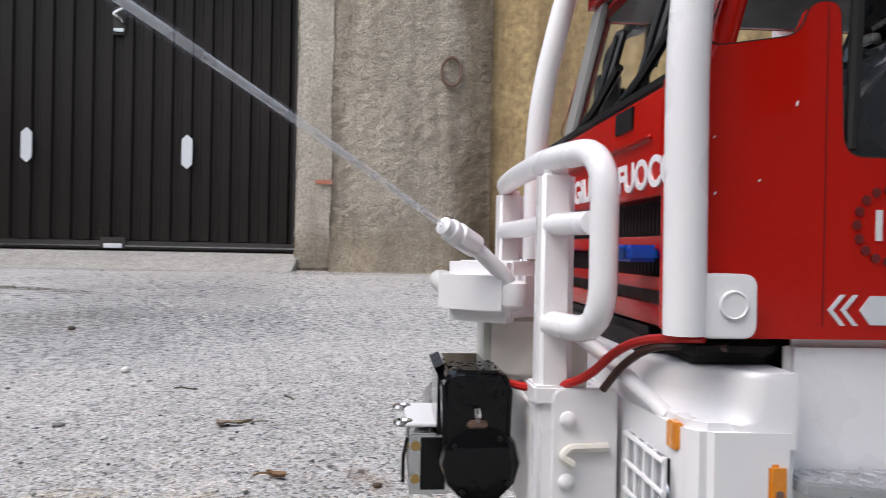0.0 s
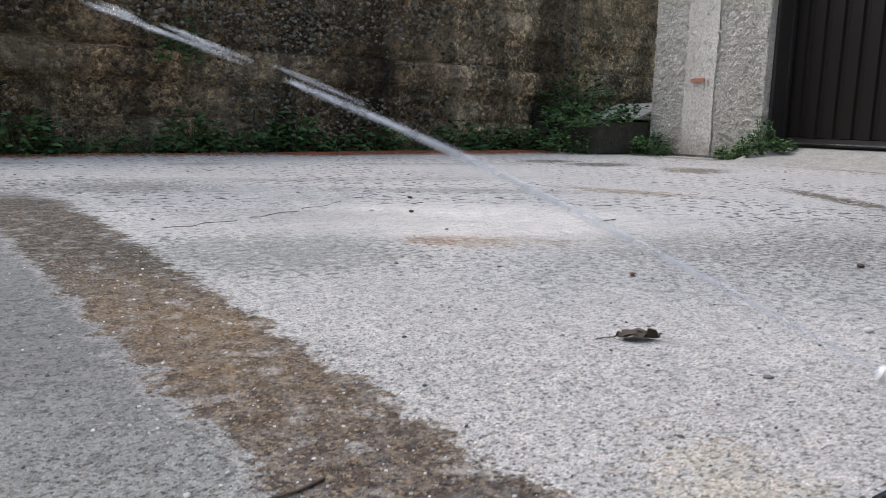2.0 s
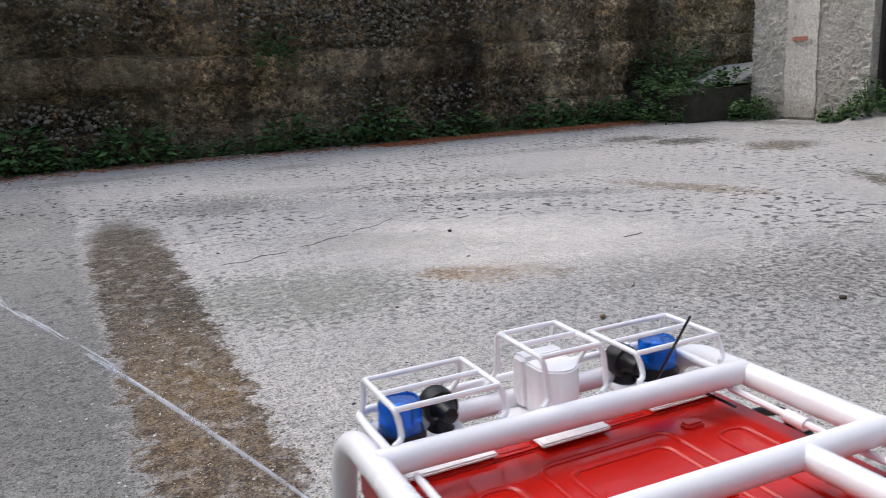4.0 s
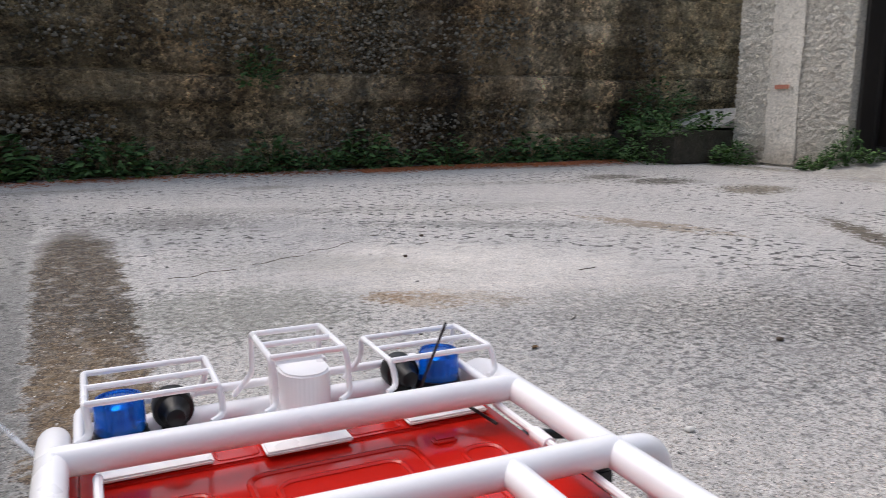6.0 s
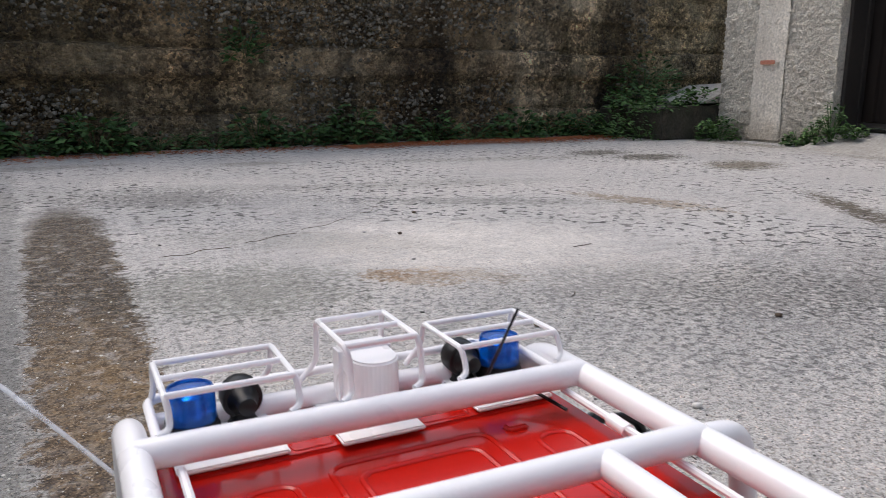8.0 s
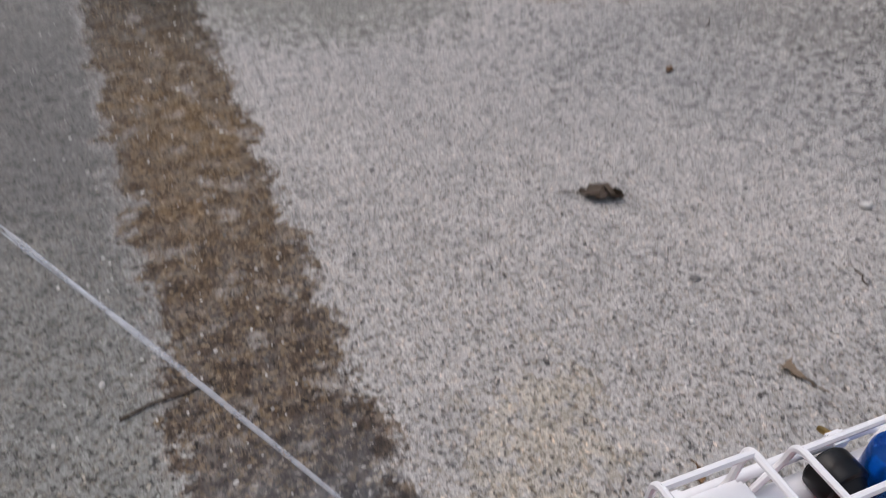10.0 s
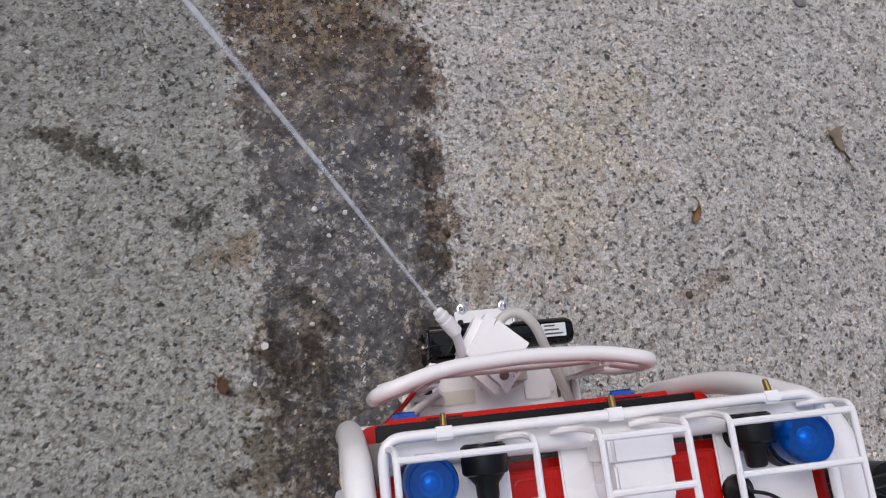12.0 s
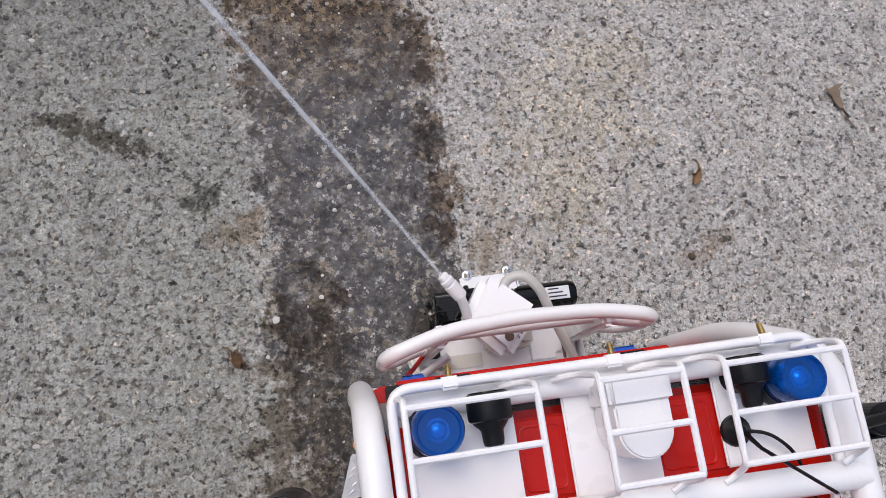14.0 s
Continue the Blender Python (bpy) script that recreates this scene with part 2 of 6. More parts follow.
    flakes = noise_node(n, l, p, 25, 3, 0.55)
    zone = noise_node(n, l, p, 1.1, 4, 0.6)
    k = M('MULTIPLY', M('MULTIPLY_ADD', M('SQRT', M('ADD', M('MULTIPLY', x, x), M('MULTIPLY', y, y))), 0.8, -0.9, True), ramp_node(n, l, zone, [(0.42, 0.1), (0.55, 1.0)]))
    k = M('MULTIPLY', k, worn)
    col = mix_node(n, l, k, col, mix_node(n, l, 1.0, col, ramp_node(n, l, flakes, [(0.405, (0.2, 0.195, 0.19)), (0.435, (1.06, 1.06, 1.06))]), 'MULTIPLY'))

    wob = M('ADD', M('MULTIPLY', M('SUBTRACT', noise_node(n, l, p, 9, 6, 0.7), 0.5), 0.15), M('MULTIPLY', M('SUBTRACT', noise_node(n, l, p, 55, 5, 0.7), 0.5), 0.12))
    wob_big = M('MULTIPLY', M('SUBTRACT', noise_node(n, l, p, 2.2, 4, 0.6), 0.5), 0.5)

    # damp band along the drain line
    cy = M('MULTIPLY_ADD', y, -0.022, -0.083)
    half = M('MULTIPLY_ADD', M('MAXIMUM', y, 0.0), 0.021, 0.08)
    off = M('ABSOLUTE', M('ADD', M('SUBTRACT', x, cy), wob))
    band = M('MULTIPLY_ADD', M('SUBTRACT', half, off), 70.0, 0.5, True)
    end = M('MULTIPLY_ADD', M('SUBTRACT', M('MULTIPLY_ADD', M('MULTIPLY', off, off), -40.0, 3.4), M('ADD', y, M('ADD', M('MULTIPLY', wob_big, 2.2), M('MULTIPLY', wob, 4.0)))), 1.35, 0.0, True)
    band = M('MULTIPLY', band, end)
    back = M('MULTIPLY_ADD', M('ADD', y, wob_big), 6.0, 4.0, True)
    band = M('MULTIPLY', band, back)
    brown = M('MULTIPLY_ADD', M('ADD', y, wob), 9.0, -2.4, True)
    rim = M('MULTIPLY', M('MULTIPLY_ADD', M('SUBTRACT', off, M('MULTIPLY', half, 0.62)), 45.0, 0.0, True), ramp_node(n, l, noise_node(n, l, p, 22, 4, 0.6), [(0.4, 0.0), (0.62, 1.0)]))
    wet_base = mix_node(n, l, ramp_node(n, l, mid, [(0.3, 0.0), (0.7, 1.0)]), (0.048, 0.047, 0.055), (0.085, 0.083, 0.092))
    wet = mix_node(n, l, ramp_node(n, l, noise_node(n, l, p, 240, 5, 0.72), [(0.45, 0.0), (0.62, 0.6)]), wet_base, (0.17, 0.155, 0.135))
    wet = mix_node(n, l, M('MULTIPLY', pale_grain, ramp_node(n, l, noise_node(n, l, p, 24, 5, 0.7), [(0.4, 0.2), (0.6, 1.0)])), wet, grain_col)
    earth_a = mix_node(n, l, 1.0, col, (0.52, 0.345, 0.15), 'MULTIPLY')
    earth_b = mix_node(n, l, 1.0, col, (0.175, 0.13, 0.095), 'MULTIPLY')
    sandy = M('SUBTRACT', 1.0, M('MULTIPLY', M('ABSOLUTE', M('SUBTRACT', M('ADD', y, M('MULTIPLY', wob_big, 0.8)), 1.1)), 1.6), None, True)
    sandy = M('MULTIPLY', sandy, M('MULTIPLY_ADD', M('SUBTRACT', half, off), 14.0, 0.25, True))
    earth = mix_node(n, l, ramp_node(n, l, noise_node(n, l, p, 6, 5, 0.6), [(0.38, 0.0), (0.6, 1.0)]), mix_node(n, l, sandy, earth_b, earth_a), mix_node(n, l, M('MULTIPLY', sandy, 0.55), earth_b, earth_a))
    wet = mix_node(n, l, M('MULTIPLY', rim, 0.6), wet, earth_b)
    # towards its far end the strip is soaked and nearly black
    soaked = M('MULTIPLY', M('MULTIPLY_ADD', M('ADD', y, M('MULTIPLY', wob_big, 1.2)), 1.3, -0.95, True), 0.92)
    earth = mix_node(n, l, soaked, earth, mix_node(n, l, 1.0, col, (0.085, 0.069, 0.05), 'MULTIPLY'))
    damp = mix_node(n, l, brown, wet, earth)
    blots = ramp_node(n, l, noise_node(n, l, p, 48, 4, 0.65), [(0.4, (0.5, 0.47, 0.44)), (0.5, (1.0, 1.0, 1.0)), (0.66, (1.35, 1.33, 1.3))])
    damp = mix_node(n, l, 0.75, damp, blots, 'MULTIPLY')
    damp = mix_node(n, l, M('MULTIPLY', M('MULTIPLY', pale_grain, brown), 0.55), damp, mix_node(n, l, 1.0, grain_col, (0.9, 0.72, 0.5), 'MULTIPLY'))
    soft = ramp_node(n, l, noise_node(n, l, p, 30, 5, 0.7), [(0.25, 0.68), (0.55, 1.0)])
    crumbs = ramp_node(n, l, noise_node(n, l, p, 17, 6, 0.72), [(0.55, 1.0), (0.63, 0.5)])
    col = mix_node(n, l, M('MULTIPLY', M('MULTIPLY', band, soft), crumbs), col, damp)
    # green-grey algae on the slab beyond the band
    side = M('MULTIPLY', M('MULTIPLY_ADD', M('SUBTRACT', M('SUBTRACT', cy, half), M('ADD', x, wob)), 30.0, 0.3, True), M('MULTIPLY_ADD', M('ADD', y, wob_big), -0.25, 1.3, True))
    side = M('MULTIPLY', side, 0.85)
    col = mix_node(n, l, side, col, mix_node(n, l, 1.0, col, mix_node(n, l, M('MULTIPLY_ADD', M('ADD', y, wob_big), 1.5, -0.25, True), (0.6, 0.632, 0.61), (0.33, 0.34, 0.335)), 'MULTIPLY'))

    # damp spots, rust streaks and dark patches: x, y, half length, half width, turn, colour, strength
    broad_patches = [
        (1.15, 0.72, 0.75, 0.36, 2.5, (0.8, 0.81, 0.82), 0.9),
        (2.1, 0.8, 1.0, 0.5, 0.2, (0.76, 0.76, 0.77), 0.9),
        (0.35, 2.7, 0.8, 0.45, 2.8, (0.76, 0.77, 0.79), 0.9),
        (-0.9, 3.8, 0.9, 0.6, 0.0, (0.78, 0.79, 0.81), 0.8),
        (3.4, 1.2, 0.9, 0.6, 0.5, (0.82, 0.81, 0.8), 0.8),
        (1.4, 3.0, 0.8, 0.16, 2.9, (0.7, 0.69, 0.67), 0.6),
        (0.5, 3.3, 0.6, 0.14, 2.8, (0.66, 0.66, 0.66), 0.6),
        (2.4, 3.9, 0.9, 0.12, 2.9, (0.72, 0.7, 0.66), 0.6),
        (1.4, 2.42, 0.6, 0.1, 2.64, (0.66, 0.66, 0.65), 1.0),
    ]
    damp_spots = [
        (4.85, 0.05, 0.75, 0.12, 1.57, (0.52, 0.47, 0.4), 0.9),
        (4.55, 0.2, 0.6, 0.2, 1.5, (0.8, 0.77, 0.72), 0.8),
        (4.6, 2.1, 1.3, 0.1, 1.57, (0.72, 0.68, 0.62), 0.8),
        (4.75, 4.15, 0.6, 0.14, 1.57, (0.5, 0.47, 0.4), 0.8),
        (3.25, 3.95, 0.26, 0.17, 0.2, (0.3, 0.285, 0.25), 1.0),
        (3.36, 3.55, 0.28, 0.2, 0.1, (0.28, 0.265, 0.23), 1.0),
        (2.63, 1.54, 0.52, 0.075, 1.02, (0.26, 0.225, 0.175), 1.0),
        (0.92, 4.3, 0.22, 0.14, 0.0, (0.6, 0.58, 0.54), 0.7),
        (0.55, 1.95, 0.5, 0.16, 2.5, (0.75, 0.75, 0.73), 0.7),
        (-0.4, 3.3, 0.5, 0.3, 0.3, (0.7, 0.7, 0.69), 0.6),
        (-0.2, 4.6, 0.5, 0.12, 0.0, (0.6, 0.58, 0.54), 0.6),
        (1.0, 1.68, 0.5, 0.38, 2.64, (1.26, 1.24, 1.21), 1.0),
        (0.22, 1.45, 0.34, 0.26, 2.64, (0.66, 0.67, 0.64), 1.0),
        (1.32, 0.93, 0.6, 0.24, 2.64, (0.78, 0.78, 0.77), 1.0),
    ]
    other_damp_spots = [
        (0.25, 3.05, 0.4, 0.28, 2.64, (0.6, 0.6, 0.59), 1.0),
    ]
    rust_streaks = [
        (0.13, 0.235, 0.12, 0.07, 1.1, (1.03, 0.98, 0.87), 0.9),
        (3.52, 2.92, 0.3, 0.22, 0.4, (0.4, 0.36, 0.29), 1.0),
        (2.05, 2.1, 0.36, 0.1, 1.9, (0.58, 0.48, 0.36), 0.85),
        (0.6, 1.42, 0.07, 0.06, 2.0, (0.68, 0.52, 0.36), 0.8),
        (0.67, 1.36, 0.12, 0.08, 2.2, (0.74, 0.6, 0.45), 0.7),
        (0.8, 1.33, 0.16, 0.07, 2.4, (0.8, 0.72, 0.62), 0.7),
        (2.9, 5.0, 1.2, 0.1, 2.95, (0.62, 0.45, 0.36), 0.8),
    ]
    small_blots = [
        # dark soil left of the truck, with the shade close to it painted in
        (-0.145, -0.01, 0.13, 0.045, 1.5, (0.42, 0.37, 0.3), 0.9),
        (-0.14, 0.09, 0.05, 0.03, 1.2, (0.6, 0.52, 0.42), 0.8),
        (-0.008, 0.17, 0.035, 0.02, 1.3, (0.38, 0.3, 0.23), 0.95),
        (-0.012, 0.235, 0.035, 0.018, 1.5, (0.4, 0.32, 0.25), 0.9),
        (-0.002, 0.33, 0.04, 0.018, 1.7, (0.42, 0.33, 0.25), 0.9),
        (-0.03, 0.06, 0.04, 0.02, 1.2, (0.4, 0.33, 0.26), 0.9),
        (-0.19, 0.165, 0.03, 0.016, 0.4, (0.72, 0.6, 0.47), 0.8),
        (-0.222, 0.2, 0.017, 0.013, 0.4, (0.3, 0.3, 0.27), 0.9),
        (-0.172, 0.209, 0.008, 0.007, 0.0, (0.3, 0.3, 0.27), 0.9),
        (-0.31, 0.268, 0.055, 0.012, 2.7, (0.3, 0.28, 0.24), 1.0),
        (-0.204, 0.052, 0.01, 0.006, 2.2, (0.42, 0.25, 0.2), 0.9),
        (0.24, 0.1, 0.03, 0.012, 0.5, (0.6, 0.5, 0.42), 0.7),
    ]
    other_small_blots = [
        (0.03, 0.13, 0.03, 0.02, 0.2, (0.75, 0.66, 0.56), 0.7),
    ]
    for sx, sy, ra, rb, turn, tint, amount in broad_patches + damp_spots + other_damp_spots + rust_streaks + small_blots + other_small_blots:
        dx, dy = M('SUBTRACT', x, sx), M('SUBTRACT', y, sy)
        ca, sa = math.cos(turn), math.sin(turn)
        u = M('DIVIDE', M('ADD', M('MULTIPLY', dx, ca), M('MULTIPLY', dy, sa)), ra)
        v = M('DIVIDE', M('SUBTRACT', M('MULTIPLY', dy, ca), M('MULTIPLY', dx, sa)), rb)
        r = M('ADD', M('MULTIPLY', u, u), M('MULTIPLY', v, v))
        rag = M('ADD', M('MULTIPLY', M('SUBTRACT', noise_node(n, l, p, 2.6 / min(ra, rb) ** 0.8, 6, 0.75), 0.5), 7.0 if min(ra, rb) < 0.12 else 3.5), M('MULTIPLY', M('SUBTRACT', chips, 0.5), 5.0))
        k = M('MULTIPLY', M('MULTIPLY_ADD', M('ADD', r, rag), -1.3, 1.5, True), amount)
        col = mix_node(n, l, k, col, mix_node(n, l, 1.0, col, tint, 'MULTIPLY'))
    l.new(col, b.inputs["Base Color"])
    rough = M('SUBTRACT', 0.9, M('MULTIPLY', M('MULTIPLY', band, M('SUBTRACT', 1.0, brown)), 0.42))
    l.new(rough, b.inputs["Roughness"])
    height = M('ADD', M('MULTIPLY', ramp_node(n, l, pits, [(0.36, 0.0), (0.52, 1.0)]), 0.8), M('MULTIPLY', fine, 0.4))
    height = M('ADD', height, M('MULTIPLY', mid, 1.0))
    height = M('ADD', height, M('MULTIPLY', ramp_node(n, l, chips, [(0.34, 0.0), (0.5, 1.0)]), 0.9))
    bump_node(n, l, b, height, 0.5, 0.005)
    return m


def rough_render(name, low, high, stain, grain=38.0, depth=0.012, streak=0.6, moss=None, zones=(), pebble=0.0, axis=0, damp=0.0):
    """Rough cement render or pebbledash, with run-off streaks and patches."""
    m, n, l, b = material(name)
    p = position(n)

    def M(op, a, bb=None, c=None, clamp=False):
        return math_node(n, l, op, a, bb, c, clamp)

    coarse = noise_node(n, l, p, grain * 0.3, 6, 0.72)
    speck = noise_node(n, l, p, grain * 1.6, 3, 0.6)
    fine = noise_node(n, l, p, grain * 4, 4, 0.7)
    col = mix_node(n, l, ramp_node(n, l, coarse, [(0.3, 0.0), (0.7, 1.0)]), low, high)
    col = mix_node(n, l, 1.0, col, ramp_node(n, l, speck, [(0.3, 0.7), (0.5, 1.0), (0.7, 1.3)]), 'MULTIPLY')
    runs = noise_node(n, l, p, 2.4, 5, 0.6, (1.6, 1.6, 0.18))
    blot = noise_node(n, l, p, 1.3, 5, 0.6)
    k = M('MULTIPLY', M('MULTIPLY', ramp_node(n, l, runs, [(0.42, 0.0), (0.6, 1.0)]), ramp_node(n, l, blot, [(0.3, 0.3), (0.6, 1.0)])), streak)
    col = mix_node(n, l, k, col, stain)
    if moss:
        k = M('MULTIPLY', ramp_node(n, l, noise_node(n, l, p, 2.1, 6, 0.7), [(0.5, 0.0), (0.64, 1.0)]), ramp_node(n, l, fine, [(0.35, 0.2), (0.6, 1.0)]))
        col = mix_node(n, l, M('MULTIPLY', k, 0.75), col, moss)
    for x0, x1, soft, tint, amount in zones:
        sx = n.new("ShaderNodeSeparateXYZ")
        l.new(p, sx.inputs[0])
        wx = M('ADD', sx.outputs[axis], M('MULTIPLY', M('SUBTRACT', noise_node(n, l, p, 3.0, 5, 0.65), 0.5), soft * 2.5))
        k = M('MULTIPLY', M('MULTIPLY_ADD', M('SUBTRACT', (x1 - x0) / 2, M('ABSOLUTE', M('SUBTRACT', wx, (x0 + x1) / 2))), 1 / soft, 0.5, True), amount)
        col = mix_node(n, l, k, col, mix_node(n, l, 1.0, col, tint, 'MULTIPLY'))
    if damp:
        # rising damp with a ragged upper edge
        sz = n.new("ShaderNodeSeparateXYZ")
        l.new(p, sz.inputs[0])
        k = M('MULTIPLY_ADD', M('ADD', sz.outputs[2], M('MULTIPLY', M('SUBTRACT', noise_node(n, l, p, 4.0, 6, 0.7), 0.5), 0.5)), -5.0, damp * 5.0, True)
        col = mix_node(n, l, M('MULTIPLY', k, 0.7), col, mix_node(n, l, 1.0, col, (0.5, 0.46, 0.4), 'MULTIPLY'))
    height = M('ADD', M('MULTIPLY', speck, 0.9), M('ADD', M('MULTIPLY', coarse, 1.5), M('MULTIPLY', fine, 0.3)))
    if pebble:
        bare = ramp_node(n, l, noise_node(n, l, p, 1.9, 5, 0.65), [(0.36, 0.25), (0.54, 1.0)])
        for scale, much in ((pebble, 1.0), (pebble * 2.1, 0.7)):
            bend_ = n.new("ShaderNodeVectorMath")
            bend_.operation = 'MULTIPLY_ADD'
            wn_ = n.new("ShaderNodeTexNoise")
            wn_.inputs["Scale"].default_value = scale
            l.new(p, wn_.inputs["Vector"])
            l.new(wn_.outputs["Color"], bend_.inputs[0])
            bend_.inputs[1].default_value = (0.6 / scale, 0.6 / scale, 0.6 / scale)
            l.new(p, bend_.inputs[2])
            vor = n.new("ShaderNodeTexVoronoi")
            vor.inputs["Scale"].default_value = scale
            l.new(bend_.outputs[0], vor.inputs["Vector"])
            cell = n.new("ShaderNodeSeparateColor")
            l.new(vor.outputs["Color"], cell.inputs[0])
            tint = ramp_node(n, l, cell.outputs[0], [(0.0, (0.3, 0.28, 0.26)), (0.45, (0.75, 0.7, 0.64)), (0.8, (1.1, 1.05, 0.97)), (1.0, (1.55, 1.5, 1.38))])
            col = mix_node(n, l, M('MULTIPLY', bare, much), col, mix_node(n, l, 1.0, col, tint, 'MULTIPLY'))
            height = M('ADD', height, M('MULTIPLY', M('MULTIPLY', M('SUBTRACT', 1.0, vor.outputs["Distance"]), bare), 1.4 * much))
        rusty = ramp_node(n, l, noise_node(n, l, p, 0.9, 4, 0.6), [(0.45, 0.0), (0.62, 0.7)])
        col = mix_node(n, l, rusty, col, mix_node(n, l, 1.0, col, (1.06, 0.95, 0.83), 'MULTIPLY'))
    l.new(col, b.inputs["Base Color"])
    b.inputs["Roughness"].default_value = 0.92
    bump_node(n, l, b, height, 0.8, depth)
    return m


GROUND = ground_material()
MOSSY = rough_render("mossy_pebble_concrete", (0.19, 0.15, 0.096), (0.7, 0.58, 0.41), (0.06, 0.05, 0.033), 22, 0.08, 0.8, (0.022, 0.03, 0.011),
                     [(3.52, 4.42, 0.07, (2.1, 2.15, 2.25), 1.0), (4.44, 4.8, 0.1, (0.4, 0.4, 0.37), 0.95), (2.4, 2.85, 0.12, (0.42, 0.4, 0.38), 0.95), (0.5, 1.85, 0.25, (1.3, 1.24, 1.15), 0.8), (-1.6, 0.4, 0.3, (0.75, 0.73, 0.64), 0.8), (2.88, 3.45, 0.1, (1.2, 1.12, 1.02), 0.7), (4.9, 6.4, 0.1, (1.5, 1.55, 1.45), 0.7)], 36.0)
PILLAR = rough_render("pale_rough_render", (0.6, 0.55, 0.47), (0.82, 0.76, 0.66), (0.42, 0.38, 0.33), 40, 0.03, 0.4, damp=0.22)
STRIP = rough_render("smooth_pale_plaster", (0.64, 0.59, 0.51), (0.78, 0.73, 0.645), (0.44, 0.4, 0.35), 30, 0.008, 0.45, damp=0.25)
BEIGE = rough_render("beige_rough_render", (0.42, 0.36, 0.285), (0.6, 0.53, 0.425), (0.2, 0.155, 0.11), 48, 0.03, 0.8,
                     zones=[(-0.7, -0.42, 0.1, (0.5, 0.44, 0.36), 0.8), (0.1, 0.5, 0.2, (1.2, 1.18, 1.15), 0.6), (-0.3, -0.26, 0.05, (1.3, 1.3, 1.25), 0.6)], axis=1, damp=0.42)
OCHRE = rough_render("ochre_plaster", (0.36, 0.25, 0.115), (0.52, 0.38, 0.185), (0.2, 0.13, 0.065), 14, 0.006, 0.85, damp=0.4)
DARK_KERB = rough_render("mossy_cement", (0.035, 0.03, 0.022), (0.1, 0.085, 0.062), (0.05, 0.05, 0.035), 30, 0.01, 0.6, (0.03, 0.04, 0.015))
STRIP_BEIGE = rough_render("smooth_beige_plaster", (0.44, 0.39, 0.32), (0.6, 0.54, 0.45), (0.3, 0.25, 0.19), 30, 0.008, 0.6, damp=0.35)
# dull plaster for the unseen walls that hold back low skylight
UNSEEN_WALL = rough_render("unseen_wall_plaster", (0.33, 0.295, 0.25), (0.46, 0.415, 0.355), (0.24, 0.21, 0.17), 20, 0.008, 0.6)
KERB = rough_render("grey_cement", (0.3, 0.283, 0.255), (0.45, 0.428, 0.39), (0.3, 0.28, 0.25), 40, 0.006, 0.4)


def leaf_material(name, a, bcol, rough=0.65):
    m, n, l, b = material(name)
    g = n.new("ShaderNodeNewGeometry")
    col = ramp_node(n, l, g.outputs["Random Per Island"], [(0.0, a), (1.0, bcol)])
    tone = ramp_node(n, l, noise_node(n, l, g.outputs["Position"], 40, 3), [(0.3, 0.75), (0.7, 1.2)])
    l.new(mix_node(n, l, 1.0, col, tone, 'MULTIPLY'), b.inputs["Base Color"])
    b.inputs["Roughness"].default_value = rough
    b.inputs["Specular IOR Level"].default_value = 0.25
    return m


GREEN = leaf_material("weed_leaf_green", (0.025, 0.055, 0.017), (0.11, 0.2, 0.058))
DRY = leaf_material("dry_brown_leaf", (0.1, 0.055, 0.025), (0.24, 0.14, 0.07), 0.7)
DEAD = leaf_material("dark_dead_leaf", (0.05, 0.034, 0.024), (0.11, 0.08, 0.055), 0.6)
TAN = leaf_material("tan_dry_leaf", (0.2, 0.15, 0.105), (0.25, 0.19, 0.13), 0.7)
NEEDLES = leaf_material("reddish_dry_needles", (0.2, 0.06, 0.025), (0.42, 0.15, 0.06), 0.8)
STONE = leaf_material("grey_stone_chips", (0.04, 0.038, 0.036), (0.5, 0.48, 0.45), 0.8)
WALL_STONE = leaf_material("wall_gravel", (0.055, 0.047, 0.034), (0.31, 0.272, 0.212), 0.85)
PEBBLE = leaf_material("white_pebble_stone", (0.62, 0.6, 0.56), (0.68, 0.66, 0.62), 0.6)


# ---- helpers for meshes ----
def mesh_of(name, bm, mat, smooth=True):
    bm.normal_update()
    me = bpy.data.meshes.new(name)
    bm.to_mesh(me)
    bm.free()
    if smooth:
        me.polygons.foreach_set("use_smooth", [True] * len(me.polygons))
        if hasattr(me, "set_sharp_from_angle"):
            me.set_sharp_from_angle(angle=radians(40))
    for mm in (mat if isinstance(mat, (list, tuple)) else [mat]):
        me.materials.append(mm)
    return me


def part(name, bm, mat, parent, label="", smooth=True):
    ob = new(name, mesh_of(name, bm, mat, smooth))
    ob.parent = parent
    if label:
        tagged(ob, label)
    return ob


def thing(name, bm, mat, label, category, group="", kind="", smooth=True):
    return tagged(new(name, mesh_of(name, bm, mat, smooth)), label, category, group, kind)


def raw(name, verts, faces, mat, smooth=False):
    me = bpy.data.meshes.new(name)
    me.from_pydata(verts, [], faces)
    me.materials.append(mat)
    me.update()
    if smooth:
        me.polygons.foreach_set("use_smooth", [True] * len(me.polygons))
    return me


def box(x0, x1, y0, y1, z0, z1, bevel=0.0, seg=2):
    bm = bmesh.new()
    bmesh.ops.create_cube(bm, size=1.0)
    for v in bm.verts:
        v.co = Vector(((x0 + x1) / 2 + v.co.x * (x1 - x0), (y0 + y1) / 2 + v.co.y * (y1 - y0), (z0 + z1) / 2 + v.co.z * (z1 - z0)))
    if bevel:
        bmesh.ops.bevel(bm, geom=bm.edges[:], offset=bevel, segments=seg, affect='EDGES', clamp_overlap=True)
    return bm


